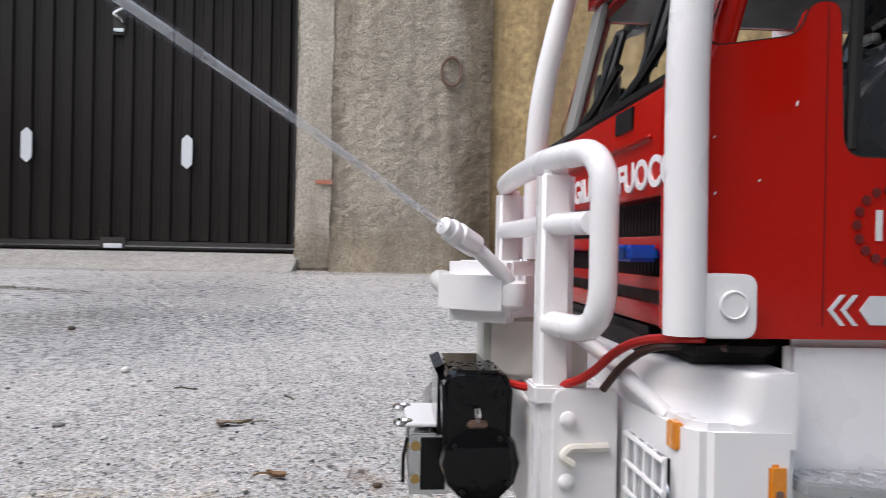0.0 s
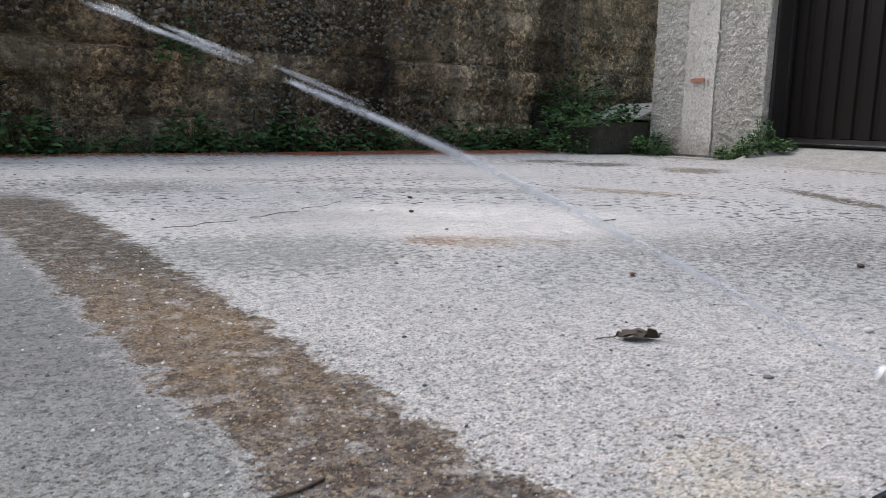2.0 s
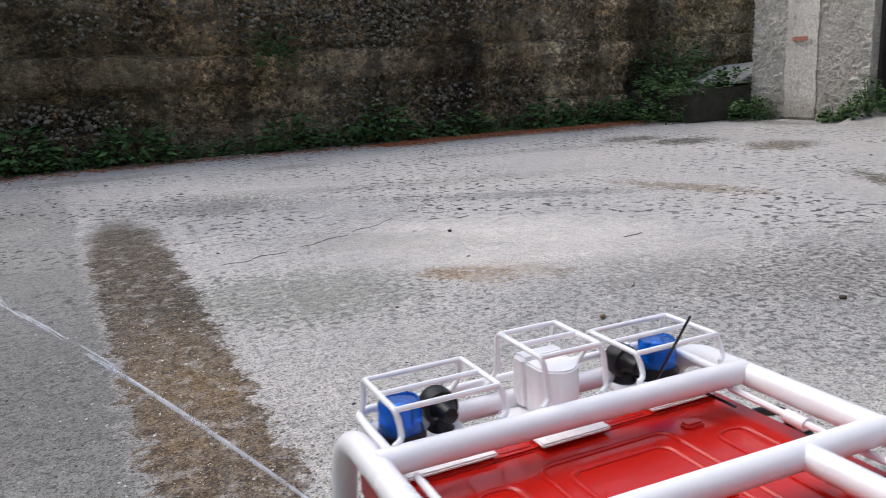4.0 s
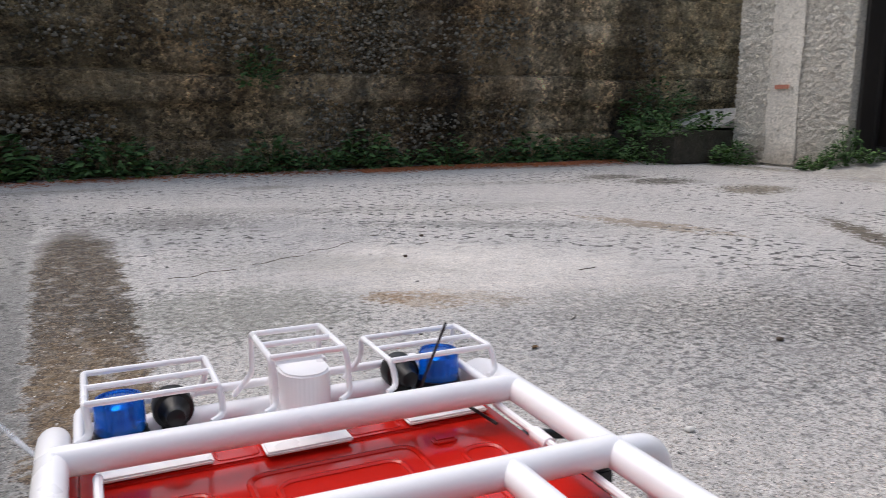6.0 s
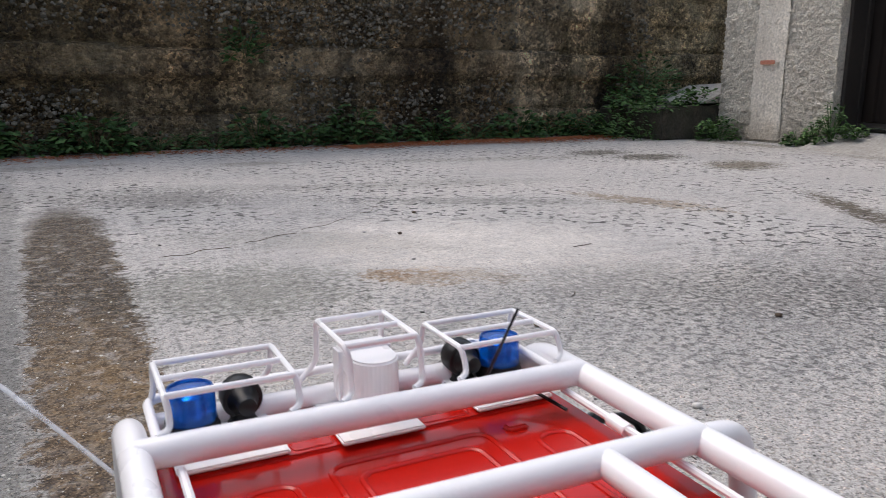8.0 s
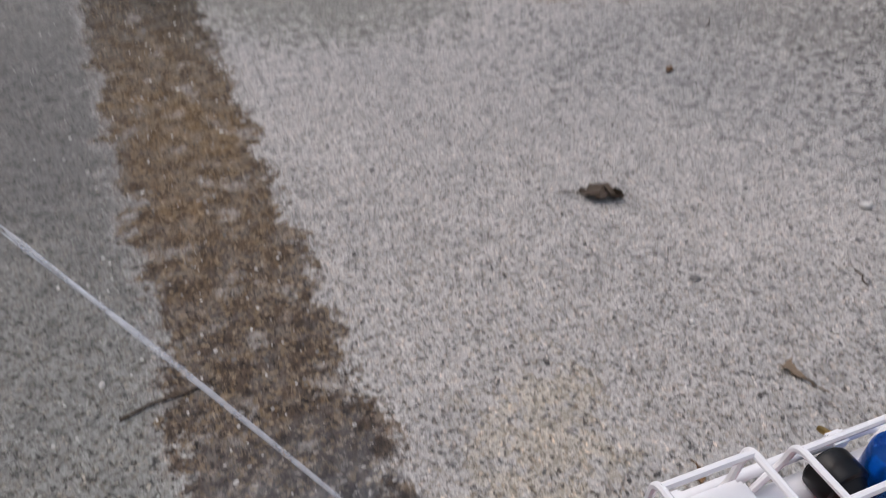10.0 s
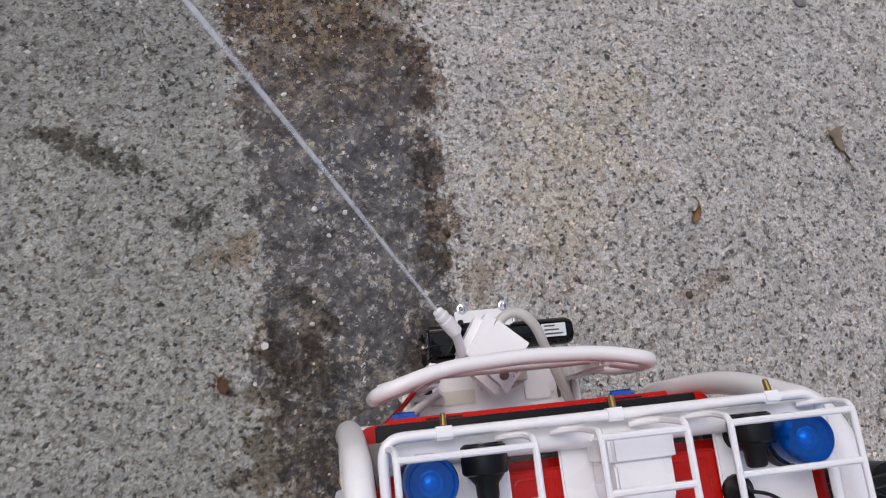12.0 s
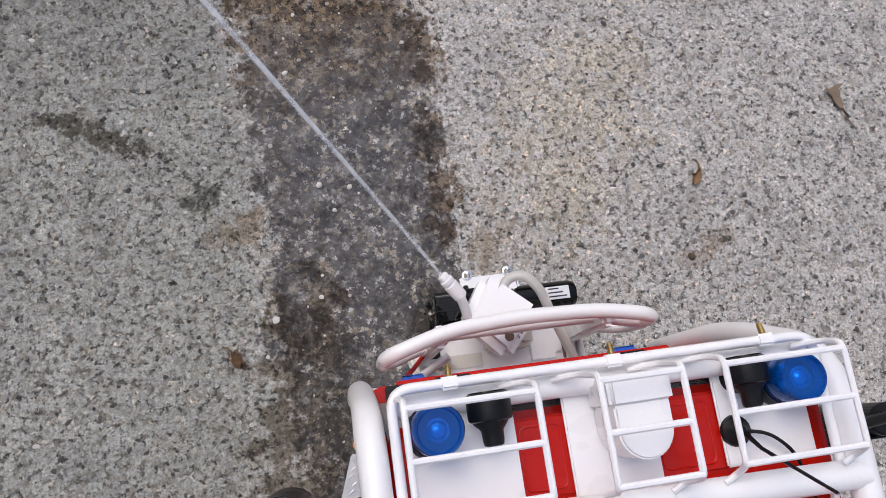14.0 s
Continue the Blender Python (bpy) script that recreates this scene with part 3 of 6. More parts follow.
def prism(poly, axis, a, bb, bevel=0.0, seg=2):
    """A polygon in the plane across an axis, pushed from a to bb along it."""
    bm = bmesh.new()

    def at(u, v, w):
        return {"x": (w, u, v), "y": (u, w, v), "z": (u, v, w)}[axis]

    lo = [bm.verts.new(at(u, v, a)) for u, v in poly]
    hi = [bm.verts.new(at(u, v, bb)) for u, v in poly]
    bm.faces.new(lo)
    bm.faces.new(list(reversed(hi)))
    for i in range(len(poly)):
        j = (i + 1) % len(poly)
        bm.faces.new((lo[j], lo[i], hi[i], hi[j]))
    bmesh.ops.recalc_face_normals(bm, faces=bm.faces[:])
    if bevel:
        bmesh.ops.bevel(bm, geom=bm.edges[:], offset=bevel, segments=seg, affect='EDGES', clamp_overlap=True)
    return bm


def rounded(points, radius, n=6):
    """A polyline with its corners turned into arcs."""
    pts = [Vector(p) for p in points]
    out = [pts[0]]
    for a, b, c in zip(pts, pts[1:], pts[2:]):
        u, v = (a - b), (c - b)
        r = min(radius, u.length * 0.49, v.length * 0.49)
        p, q = b + u.normalized() * r, b + v.normalized() * r
        for i in range(n + 1):
            t = i / n
            out.append(p * (1 - t) ** 2 + b * 2 * t * (1 - t) + q * t ** 2)
    out.append(pts[-1])
    return out


def tube(points, r, seg=12, radii=None, bm=None):
    """A round bar along a line of points."""
    pts = [Vector(p) for p in points]
    bm = bm or bmesh.new()
    up = Vector((0.13, 0.27, 0.95))
    rings = []
    for i, p in enumerate(pts):
        d = (pts[min(i + 1, len(pts) - 1)] - pts[max(i - 1, 0)]).normalized()
        if abs(up.dot(d)) > 0.97:
            up = Vector((0.9, 0.3, 0.1))
        side = d.cross(up).normalized()
        up = side.cross(d).normalized()
        rr = radii[i] if radii else r
        rings.append([bm.verts.new(p + (side * math.cos(k * math.tau / seg) + up * math.sin(k * math.tau / seg)) * rr) for k in range(seg)])
    for a, b in zip(rings, rings[1:]):
        for k in range(seg):
            bm.faces.new((a[k], a[(k + 1) % seg], b[(k + 1) % seg], b[k]))
    bm.faces.new(list(reversed(rings[0])))
    bm.faces.new(rings[-1])
    bmesh.ops.recalc_face_normals(bm, faces=bm.faces[:])
    return bm


def lathe(profile, origin, axis='z', seg=24, bm=None):
    """A turned body: profile of (radius, height) along an axis through origin."""
    bm = bm or bmesh.new()
    o = Vector(origin)
    rings = []
    for r, h in profile:
        ring = []
        for k in range(seg):
            c, s = math.cos(k * math.tau / seg) * r, math.sin(k * math.tau / seg) * r
            ring.append(bm.verts.new(o + Vector({'z': (c, s, h), 'y': (c, h, s), 'x': (h, c, s)}[axis])))
        rings.append(ring)
    for a, b in zip(rings, rings[1:]):
        for k in range(seg):
            bm.faces.new((a[k], a[(k + 1) % seg], b[(k + 1) % seg], b[k]))
    bm.faces.new(list(reversed(rings[0])))
    bm.faces.new(rings[-1])
    bmesh.ops.recalc_face_normals(bm, faces=bm.faces[:])
    return bm


def sheet(x_of, us, vs, rough, seed, lump=0.0):
    """A bumpy wall face: x_of(u, v, d) places a point pushed out by d."""
    verts, faces = [], []
    for j, v in enumerate(vs):
        for i, u in enumerate(us):
            q = Vector((u * 3.1 + seed, v * 3.1, seed * 1.7))
            d = noise.fractal(q, 0.9, 2.1, 3) * rough + noise.noise(q * 6) * rough * 0.5
            if lump:
                d += max(0.0, noise.noise(q * 15.0 + Vector((0, 0, 5)))) * lump + noise.noise(q * 34.0) * lump * 0.5
            verts.append(x_of(u, v, d))
    w = len(us)
    for j in range(len(vs) - 1):
        for i in range(w - 1):
            faces.append((j * w + i, j * w + i + 1, j * w + i + 1 + w, j * w + i + w))
    return verts, faces


def steps(a, b, d):
    k = max(1, int(round((b - a) / d)))
    return [a + (b - a) * i / k for i in range(k + 1)]


# ---- ground ----
gv = []
for gy in (-60, -6, 7, 60):
    for gx in (-60, -8, 8, 60):
        gv.append((gx, gy, 0.0))
gf = [(j * 4 + i, j * 4 + i + 1, j * 4 + i + 5, j * 4 + i + 4) for j in range(3) for i in range(3)]
ground = tagged(new("ground", raw("ground", gv, gf, GROUND)), "weathered grey concrete yard with exposed stones and damp stains", "ground", kind="structure")

# ---- the mossy boundary wall ----
WALL_Y, WALL_TOP = 5.5, 2.3
us, vs = steps(-5.0, 6.6, 0.045), steps(0.0, WALL_TOP, 0.028)


def north_face(u, v, d):
    row = v / 0.245 + 0.05 * math.sin(u * 1.7)
    proud = 0.03 * math.sin(int(row) * 2.4) + (0.026 if row % 1.0 < 0.13 else 0.0)
    return (u, WALL_Y - d - 0.02 + proud, v)


verts, faces = sheet(north_face, us, vs, 0.03, 3.3)
w = len(us)
top = len(vs) - 1
base = len(verts)
verts += [(u, WALL_Y + 0.3, WALL_TOP) for u in us]
faces += [(top * w + i, top * w + i + 1, base + i + 1, base + i) for i in range(w - 1)]
base2 = len(verts)
verts += [(u, WALL_Y + 0.3, 0) for u in us]
faces += [(base + i, base + i + 1, base2 + i + 1, base2 + i) for i in range(w - 1)]
wall_north = tagged(new("wall_north", raw("wall_north", verts, faces, MOSSY, True)), "dark mossy concrete wall with exposed gravel", "wall", kind="structure")

verts, faces = [], []
rng = random.Random(5)
ICO = bmesh.new()
bmesh.ops.create_icosphere(ICO, subdivisions=1, radius=1.0)
ICO_V = [v.co.copy() for v in ICO.verts]
ICO_F = [tuple(v.index for v in f.verts) for f in ICO.faces]
ICO.free()


def add_stone(verts, faces, c, r, rng, flat=0.6):
    k = len(verts)
    a = rng.uniform(0, math.tau)
    sx, sy = r * rng.uniform(0.7, 1.4), r * rng.uniform(0.7, 1.2)
    for v in ICO_V:
        j = 1 + rng.uniform(-0.22, 0.22)
        px, py = v.x * sx * j, v.y * sy * j
        verts.append((c[0] + px * math.cos(a) - py * math.sin(a), c[1] + px * math.sin(a) + py * math.cos(a), c[2] + v.z * r * flat * j))
    faces += [tuple(k + i for i in f) for f in ICO_F]


count = 0
while count < 11000:
    u, v = rng.uniform(-4.5, 5.0), rng.uniform(0.1, WALL_TOP - 0.02)
    # coarse nests of gravel in horizontal pours, bare cement skin between them
    nest = noise.noise(Vector((u * 0.8, v * 2.4, 7.0))) + 0.5 * noise.noise(Vector((u * 2.6, v * 4.0, 2.0)))
    if nest + rng.uniform(-0.3, 0.3) < (0.12 if not 3.5 < u < 4.45 else 0.5):
        continue
    add_stone(verts, faces, (u, WALL_Y - 0.035 - rng.uniform(0, 0.012), v), 0.007 + 0.013 * rng.random() ** 2, rng, 0.9)
    count += 1
gravel_in_wall = new("exposed_gravel", raw("exposed_gravel", verts, faces, WALL_STONE))
gravel_in_wall.parent = wall_north
tagged(gravel_in_wall, "coarse gravel showing in the wall", kind="stuff")

# ---- the garage front ----
FX = 5.05      # face of the pillars
DX = 5.32      # face of the door
YL, YR = 3.5, 0.745
TOP = 3.0


def east_block(name, y0, y1, z0, z1, x0, mat, label, rough=0.012, step=0.045, seed=1.0, lump=0.0):
    vv, ff = [], []
    wid = 0.45
    ys, zs = steps(y0, y1, step), steps(z0, z1, step)
    a, b = sheet(lambda u, v, d: (x0 - d, u, v), ys, zs, rough, seed, lump)
    vv += a
    ff += [tuple(reversed(q)) for q in b]
    for yy, flip in ((y0, True), (y1, False)):
        k = len(vv)
        a, b = sheet(lambda u, v, d: (u, yy + (d if not flip else -d) * (0 if u < x0 + 0.01 else 0.6), v), steps(x0, x0 + wid, step), zs, rough, seed + 3, lump)
        # the edge follows the face
        edge = 0 if flip else len(ys) - 1
        cols = len(steps(x0, x0 + wid, step))
        for r in range(len(zs)):
            a[r * cols] = vv[r * len(ys) + edge]
        vv += a
        ff += [tuple(k + i for i in (reversed(q) if not flip else q)) for q in b]
    k = len(vv)
    vv += [(x0, y0, z1), (x0 + wid, y0, z1), (x0 + wid, y1, z1), (x0, y1, z1)]
    ff.append((k, k + 1, k + 2, k + 3))
    return tagged(new(name, raw(name, vv, ff, mat, True)), label, "wall", kind="structure")


pillar_left = east_block("pillar_1", YL, 4.6, 0.0, TOP, FX, PILLAR, "pale rough-rendered gate pillar with a smooth plaster strip", 0.006, 0.0155, seed=2.0, lump=0.034)
wall_east = east_block("wall_east", -0.62, YR, 0.0, TOP, FX, BEIGE, "beige rough-rendered garage wall with damp stains", 0.008, 0.018, seed=5.0, lump=0.02)
wall_ochre = east_block("wall_ochre", -7.0, -0.62, 0.0, TOP, FX + 0.05, OCHRE, "ochre plastered house wall", 0.01, 0.09, 8.0)


def strip(parent, y0, y1, seed, mat):
    v2, f2 = sheet(lambda u, v, d: (FX - 0.012 - d, u + 0.005 * math.sin(v * 7 + seed) + 0.003 * math.sin(v * 23), v), steps(y0, y1, 0.03), steps(0.02, TOP - 0.02, 0.03), 0.004, seed, 0.006)
    ob = new("plaster_strip", raw("plaster_strip", v2, [tuple(reversed(q)) for q in f2], mat, True))
    ob.parent = parent
    tagged(ob, "smoother pale plaster strip")


strip(pillar_left, 3.95, 4.25, 4.0, STRIP)
strip(wall_east, 0.5, 0.735, 6.0, STRIP_BEIGE)
part("paint_mark", box(FX - 0.034, FX - 0.024, 4.035, 4.175, 0.62, 0.652, 0.003), RED_MARK, pillar_left, "faded red paint mark")
part("paint_mark", box(FX - 0.034, FX - 0.024, 0.485, 0.605, 0.605, 0.635, 0.003), RED_MARK, wall_east, "faded red paint mark")
ring_bm = tube([(FX - 0.03, -0.33 + 0.07 * math.cos(a), 1.42 + 0.1 * math.sin(a)) for a in [i * math.tau / 20 for i in range(21)]], 0.012, 8)
part("iron_ring", ring_bm, RUST, wall_east, "rusty iron ring")
v2, f2 = sheet(lambda u, v, d: (FX - 0.012 - d - 0.09 * max(0.0, 1 - v / 0.3) ** 2, u, v), steps(-0.62, 0.5, 0.06), steps(0.0, 0.32, 0.05), 0.008, 12.0)
foot = new("wall_foot", raw("wall_foot", v2, [tuple(reversed(q)) for q in f2], BEIGE, True))
foot.parent = wall_east

lintel = tagged(new("lintel", mesh_of("lintel", box(FX + 0.03, FX + 0.45, YR, YL, 2.35, TOP, 0.01), PILLAR)), "pale rendered lintel over the garage door", "wall", kind="structure")
tagged(new("wall_garage_back", mesh_of("wall_garage_back", box(FX + 0.5, FX + 0.6, -7, 4.3, 0, TOP, 0.01), KERB)), "plain grey wall behind the garage front", "wall", kind="structure")
ramp = prism([(4.72, 0.0), (DX + 0.06, 0.0), (DX + 0.06, 0.115), (5.1, 0.105)], "y", YR - 0.02, YL + 0.02, 0.004)
tagged(new("threshold", mesh_of("threshold", ramp, KERB)), "pale cement ramp below the garage door", "threshold", kind="structure")

# the up-and-over door, one ribbed sheet after the other
door = tagged(new("door_1", None), "dark brown ribbed steel garage door, closed", "garage door", kind="structure")
DZ0, DZ1 = 0.13, 2.33
slat_count = 19
pitch = (YL - YR - 0.1) / slat_count
slat_mesh = mesh_of("slat", prism([(0.0, -pitch / 2 + 0.001), (0.0, -pitch * 0.30), (-0.022, -pitch * 0.22), (-0.022, pitch * 0.22), (0.0, pitch * 0.30), (0.0, pitch / 2 - 0.001), (0.012, pitch / 2 - 0.001), (0.012, -pitch / 2 + 0.001)], "z", DZ0 + 0.06, DZ1, 0.0), DOOR_BROWN, False)
for i in range(slat_count):
    s = new("slat", slat_mesh)
    s.location = (DX, YR + 0.05 + pitch * (i + 0.5), 0)
    s.parent = door
part("bottom_rail", box(DX - 0.032, DX + 0.02, YR + 0.01, YL - 0.01, DZ0 - 0.005, DZ0 + 0.055, 0.004), DOOR_FRAME, door)
part("drip_edge", box(DX - 0.05, DX - 0.03, YR + 0.02, YL - 0.02, DZ0 + 0.012, DZ0 + 0.022, 0.002), CHROME, door, "bare metal drip edge")
for yy in (YR + 0.025, YL - 0.025):
    part("side_frame", box(DX - 0.04, DX + 0.03, yy - 0.024, yy + 0.024, 0.12, DZ1 + 0.02, 0.003), DOOR_FRAME, door)
part("jamb", box(FX + 0.07, DX - 0.035, YL - 0.035, YL - 0.004, 0.1, DZ1 + 0.02, 0.003), DOOR_FRAME, door, "dark brown steel jamb")
hexagon = [(0.0, 0.126), (0.038, 0.09), (0.038, -0.09), (0.0, -0.126), (-0.038, -0.09), (-0.038, 0.09)]
for yy, zz in ((2.675, 0.855), (1.555, 0.835)):
    part("vent_plate", prism([(yy + a, zz + c) for a, c in hexagon], "x", DX - 0.034, DX - 0.024, 0.002), VENT_WHITE, door, "white elongated hexagonal plate")
LY = 2.06
part("latch_housing", box(DX - 0.05, DX - 0.02, LY - 0.09, LY + 0.09, 0.125, 0.21, 0.004), DOOR_FRAME, door)
part("latch", box(DX - 0.062, DX - 0.05, LY - 0.07, LY + 0.06, 0.13, 0.165, 0.004), VENT_WHITE, door, "pale metal floor latch")
lock = part("lock_plate", box(DX - 0.036, DX - 0.022, LY - 0.06, LY + 0.03, 1.66, 1.86, 0.006), DOOR_FRAME, door)
part("lock_handle", tube(rounded([(DX - 0.03, LY - 0.05, 1.84), (DX - 0.07, LY - 0.05, 1.84), (DX - 0.07, LY + 0.02, 1.8), (DX - 0.07, LY - 0.04, 1.76), (DX - 0.03, LY - 0.05, 1.74)], 0.02), 0.012, 8), CHROME, lock, "pale metal twist handle")
part("keyhole_cover", box(DX - 0.05, DX - 0.036, LY - 0.05, LY + 0.02, 1.68, 1.705, 0.004), CHROME, lock)

# unseen walls added on the other two sides to darken the truck's side and reflections
tagged(new("wall_west", mesh_of("wall_west", box(-4.7, -4.4, -6.3, 5.48, 0, 4.0, 0.02), UNSEEN_WALL)), "unseen plain plaster wall added to darken the truck's left side", "wall", kind="structure")
tagged(new("wall_south", mesh_of("wall_south", box(-4.38, 5.08, -6.3, -6.0, 0, 3.4, 0.02), UNSEEN_WALL)), "unseen plain plaster wall added to cut low light from behind", "wall", kind="structure")

# ---- step between pillar and wall ----
tagged(new("step_1", mesh_of("step_1", prism([(4.42, 0.0), (4.42, 0.25), (4.47, 0.275), (6.4, 0.3), (6.4, 0.0)], "y", 4.62, 5.46, 0.01), DARK_KERB)), "low cement step overgrown with weeds", "step", kind="structure")
slab = prism([(4.85, 0.3), (5.3, 0.45), (6.4, 0.5), (6.4, 0.3)], "y", 4.62, 5.25, 0.01)
tagged(new("step_2", mesh_of("step_2", slab, KERB)), "upper cement slab behind the pillar", "step", kind="structure")


# ---- the model fire engine ----
DEEP_RED = painted("shut_line_red", (0.15, 0.006, 0.005), 0.5, (0.03, 0.01, 0.01), 0.3, 90)
truck = tagged(new("model_fire_engine", None), "red scale model fire engine with white roll bars on concrete", "model truck")
CX = 0.104     # half width of the cab
ZB, ZH, ZR = 0.150, 0.234, 0.3325   # cab bottom, windscreen foot, roof
YF, YRR = 0.0, -0.30             # cab front and back
R1 = 0.0066    # thick tube
RAIL_X, RAIL_Z = 0.1085, 0.349

# side walls with the door and quarter windows cut through
cab = part("cab_floor", box(-CX + 0.003, CX - 0.003, YRR, YF - 0.012, ZB, ZB + 0.012, 0.002), BLACK, truck)


def wall_with_windows(sx):
    """One cab side: outer outline and two window openings, 4 mm thick."""
    outline = [(YF - 0.009, ZB), (YF - 0.009, ZH), (YF - 0.028, 0.311), (YF - 0.032, ZR - 0.008), (YRR, ZR - 0.008), (YRR, ZB)]
    # the door window and the quarter light meet above a red shoulder
    light = rounded([(-0.12, 0.3115, 0), (-0.031, 0.3115, 0), (-0.0085, 0.2425, 0), (-0.04, 0.2475, 0), (-0.0435, 0.2585, 0), (-0.0535, 0.259, 0), (-0.0555, 0.209, 0), (-0.185, 0.209, 0), (-0.19, 0.3115, 0), (-0.12, 0.3115, 0)], 0.007, 5)
    openings = [[(p.x, p.y) for p in light[:-1]]]
    bm = bmesh.new()
    edges = []
    for loop in [outline] + openings:
        vs_ = [bm.verts.new((sx * CX, a, c)) for a, c in loop]
        edges += [bm.edges.new((vs_[i], vs_[(i + 1) % len(vs_)])) for i in range(len(vs_))]
    bmesh.ops.triangle_fill(bm, use_beauty=True, use_dissolve=False, edges=edges)
    # triangle_fill also fills the holes: take those faces out again
    def inside(loop, a, c):
        hit = False
        for (y1, z1), (y2, z2) in zip(loop, loop[1:] + loop[:1]):
            if (z1 > c) != (z2 > c) and a < (y2 - y1) * (c - z1) / (z2 - z1) + y1:
                hit = not hit
        return hit
    for f_ in list(bm.faces):
        m_ = f_.calc_center_median()
        if any(inside(loop, m_.y, m_.z) for loop in openings):
            bm.faces.remove(f_)
    bmesh.ops.recalc_face_normals(bm, faces=bm.faces[:])
    geo = bmesh.ops.extrude_face_region(bm, geom=bm.faces[:])
    bmesh.ops.translate(bm, verts=[g for g in geo["geom"] if isinstance(g, bmesh.types.BMVert)], vec=(-sx * 0.004, 0, 0))
    bmesh.ops.recalc_face_normals(bm, faces=bm.faces[:])
    # the inner skin is dark plastic
    for f_ in bm.faces:
        if abs(f_.normal.x) > 0.9 and f_.calc_center_median().x * sx < CX - 0.002:
            f_.material_index = 1
    return bm, openings


for sx in (-1, 1):
    bm, openings = wall_with_windows(sx)
    side = part("cab_side", bm, [RED, INTERIOR], truck)
    for loop in openings:
        part("window_seal", tube([(sx * (CX - 0.0002), a_, c_) for a_, c_ in loop + loop[:1]], 0.0003, 6), RUBBER, side, "black rubber window seal")
    part("window_divider", tube([(sx * (CX - 0.0015), -0.0585, 0.2115), (sx * (CX - 0.0015), -0.0615, 0.313)], 0.0021, 8), RUBBER, side, "black window divider")
    # door joint, hinge side
    part("door_gap", box(sx * CX - 0.0003, sx * CX + 0.0003, -0.0494, -0.0491, ZB + 0.004, 0.2575, 0), DEEP_RED, side)
    part("corner_guard", tube([(sx * (CX - 0.0092), YF - 0.0088, ZB + 0.002), (sx * (CX - 0.0092), YF - 0.0088, ZH)], 0.0095, 20), RED, side)

# front: hood panel, black grille cave, red bars
front = part("front_panel", prism([(YF - 0.008, 0.196), (YF + 0.0005, 0.196), (YF + 0.0015, 0.21), (YF + 0.0005, ZH - 0.0024), (YF - 0.0012, ZH - 0.0008), (YF - 0.005, ZH - 0.0006), (YF - 0.006, ZH - 0.001)], "x", -CX + 0.01, CX - 0.01, 0.0012), RED, truck, "red front panel with white lettering")
part("panel_crease", box(-CX + 0.018, CX - 0.018, YF - 0.001, YF + 0.0034, 0.2152, 0.2176, 0.0009, 3), RED, front, "pressed lip across the panel")
for x0 in (-0.064, 0.044):
    part("air_slot", box(x0, x0 + 0.02, YF - 0.002, YF + 0.0018, 0.2222, 0.2305, 0.0001), BLACK, front, "black air slot")
grille = part("grille", box(-CX + 0.004, CX - 0.004, YF - 0.02, YF - 0.010, ZB, 0.197, 0.001), DARK_MESH, truck, "black ribbed radiator grille")
for zz, h in ((0.1795, 0.0065), (0.1655, 0.0055), (0.1545, 0.008)):
    part("grille_bar", prism([(YF - 0.011, zz - h / 2), (YF - 0.003, zz - h / 2 + 0.001), (YF - 0.0035, zz + h / 2), (YF - 0.011, zz + h / 2)], "x", -CX + 0.009, CX - 0.009, 0.0008), RED, grille)
fin = mesh_of("fin", box(-0.0006, 0.0006, YF - 0.0105, YF - 0.0065, 0.1835, 0.1955, 0), INTERIOR, False)
for i in range(46):
    f_ = new("fin", fin)
    f_.location = (-0.09 + i * 0.004, 0, 0)
    f_.parent = grille
fin2 = mesh_of("fin", box(-0.0006, 0.0006, YF - 0.0105, YF - 0.0065, 0.1685, 0.1762, 0), INTERIOR, False)
for i in range(46):
    f_ = new("fin", fin2)
    f_.location = (-0.09 + i * 0.004, 0, 0)
    f_.parent = grille
for x0 in (-0.072, 0.072):
    st = part("strobe_light", box(x0 - 0.0085, x0 + 0.0085, YF - 0.004, YF + 0.0074, 0.1735, 0.1795, 0.0014), BLUE, truck, "small blue strobe light on the grille")
    part("strobe_lens", box(x0 - 0.007, x0 + 0.007, YF + 0.0074, YF + 0.0084, 0.1743, 0.1787, 0.0004), BLUE_LENS, st)

# lettering on the front panel, read from the front
text = bpy.data.curves.new("lettering", 'FONT')
text.body = "VIGILI DEL FUOCO"
text.size = 0.0142
text.extrude = 0.0003
text.offset = 0.0005
text_ob = bpy.data.objects.new("lettering_source", text)
scene.collection.objects.link(text_ob)
dg = bpy.context.evaluated_depsgraph_get()
text_mesh = bpy.data.meshes.new_from_object(text_ob.evaluated_get(dg))
bpy.data.objects.remove(text_ob)
left = min(v.co.x for v in text_mesh.vertices)
wide = max(v.co.x for v in text_mesh.vertices) - left
text_mesh.transform(Matrix.Translation((0.0387, YF + 0.0012, 0.1995)) @ Matrix.Rotation(math.pi, 4, 'Z') @ Matrix.Rotation(math.pi / 2, 4, 'X') @ Matrix.Diagonal((0.147 / wide, 1.0, 1.0, 1.0)) @ Matrix.Translation((-left, 0, 0)))
text_mesh.materials.clear()
text_mesh.materials.append(LETTER)
letters = new("lettering", text_mesh)
letters.parent = front
tagged(letters, "white block lettering")

GREY_TRIM = painted("grey_window_trim", (0.3, 0.3, 0.29), 0.4, (0.15, 0.14, 0.13), 0.5, 40)
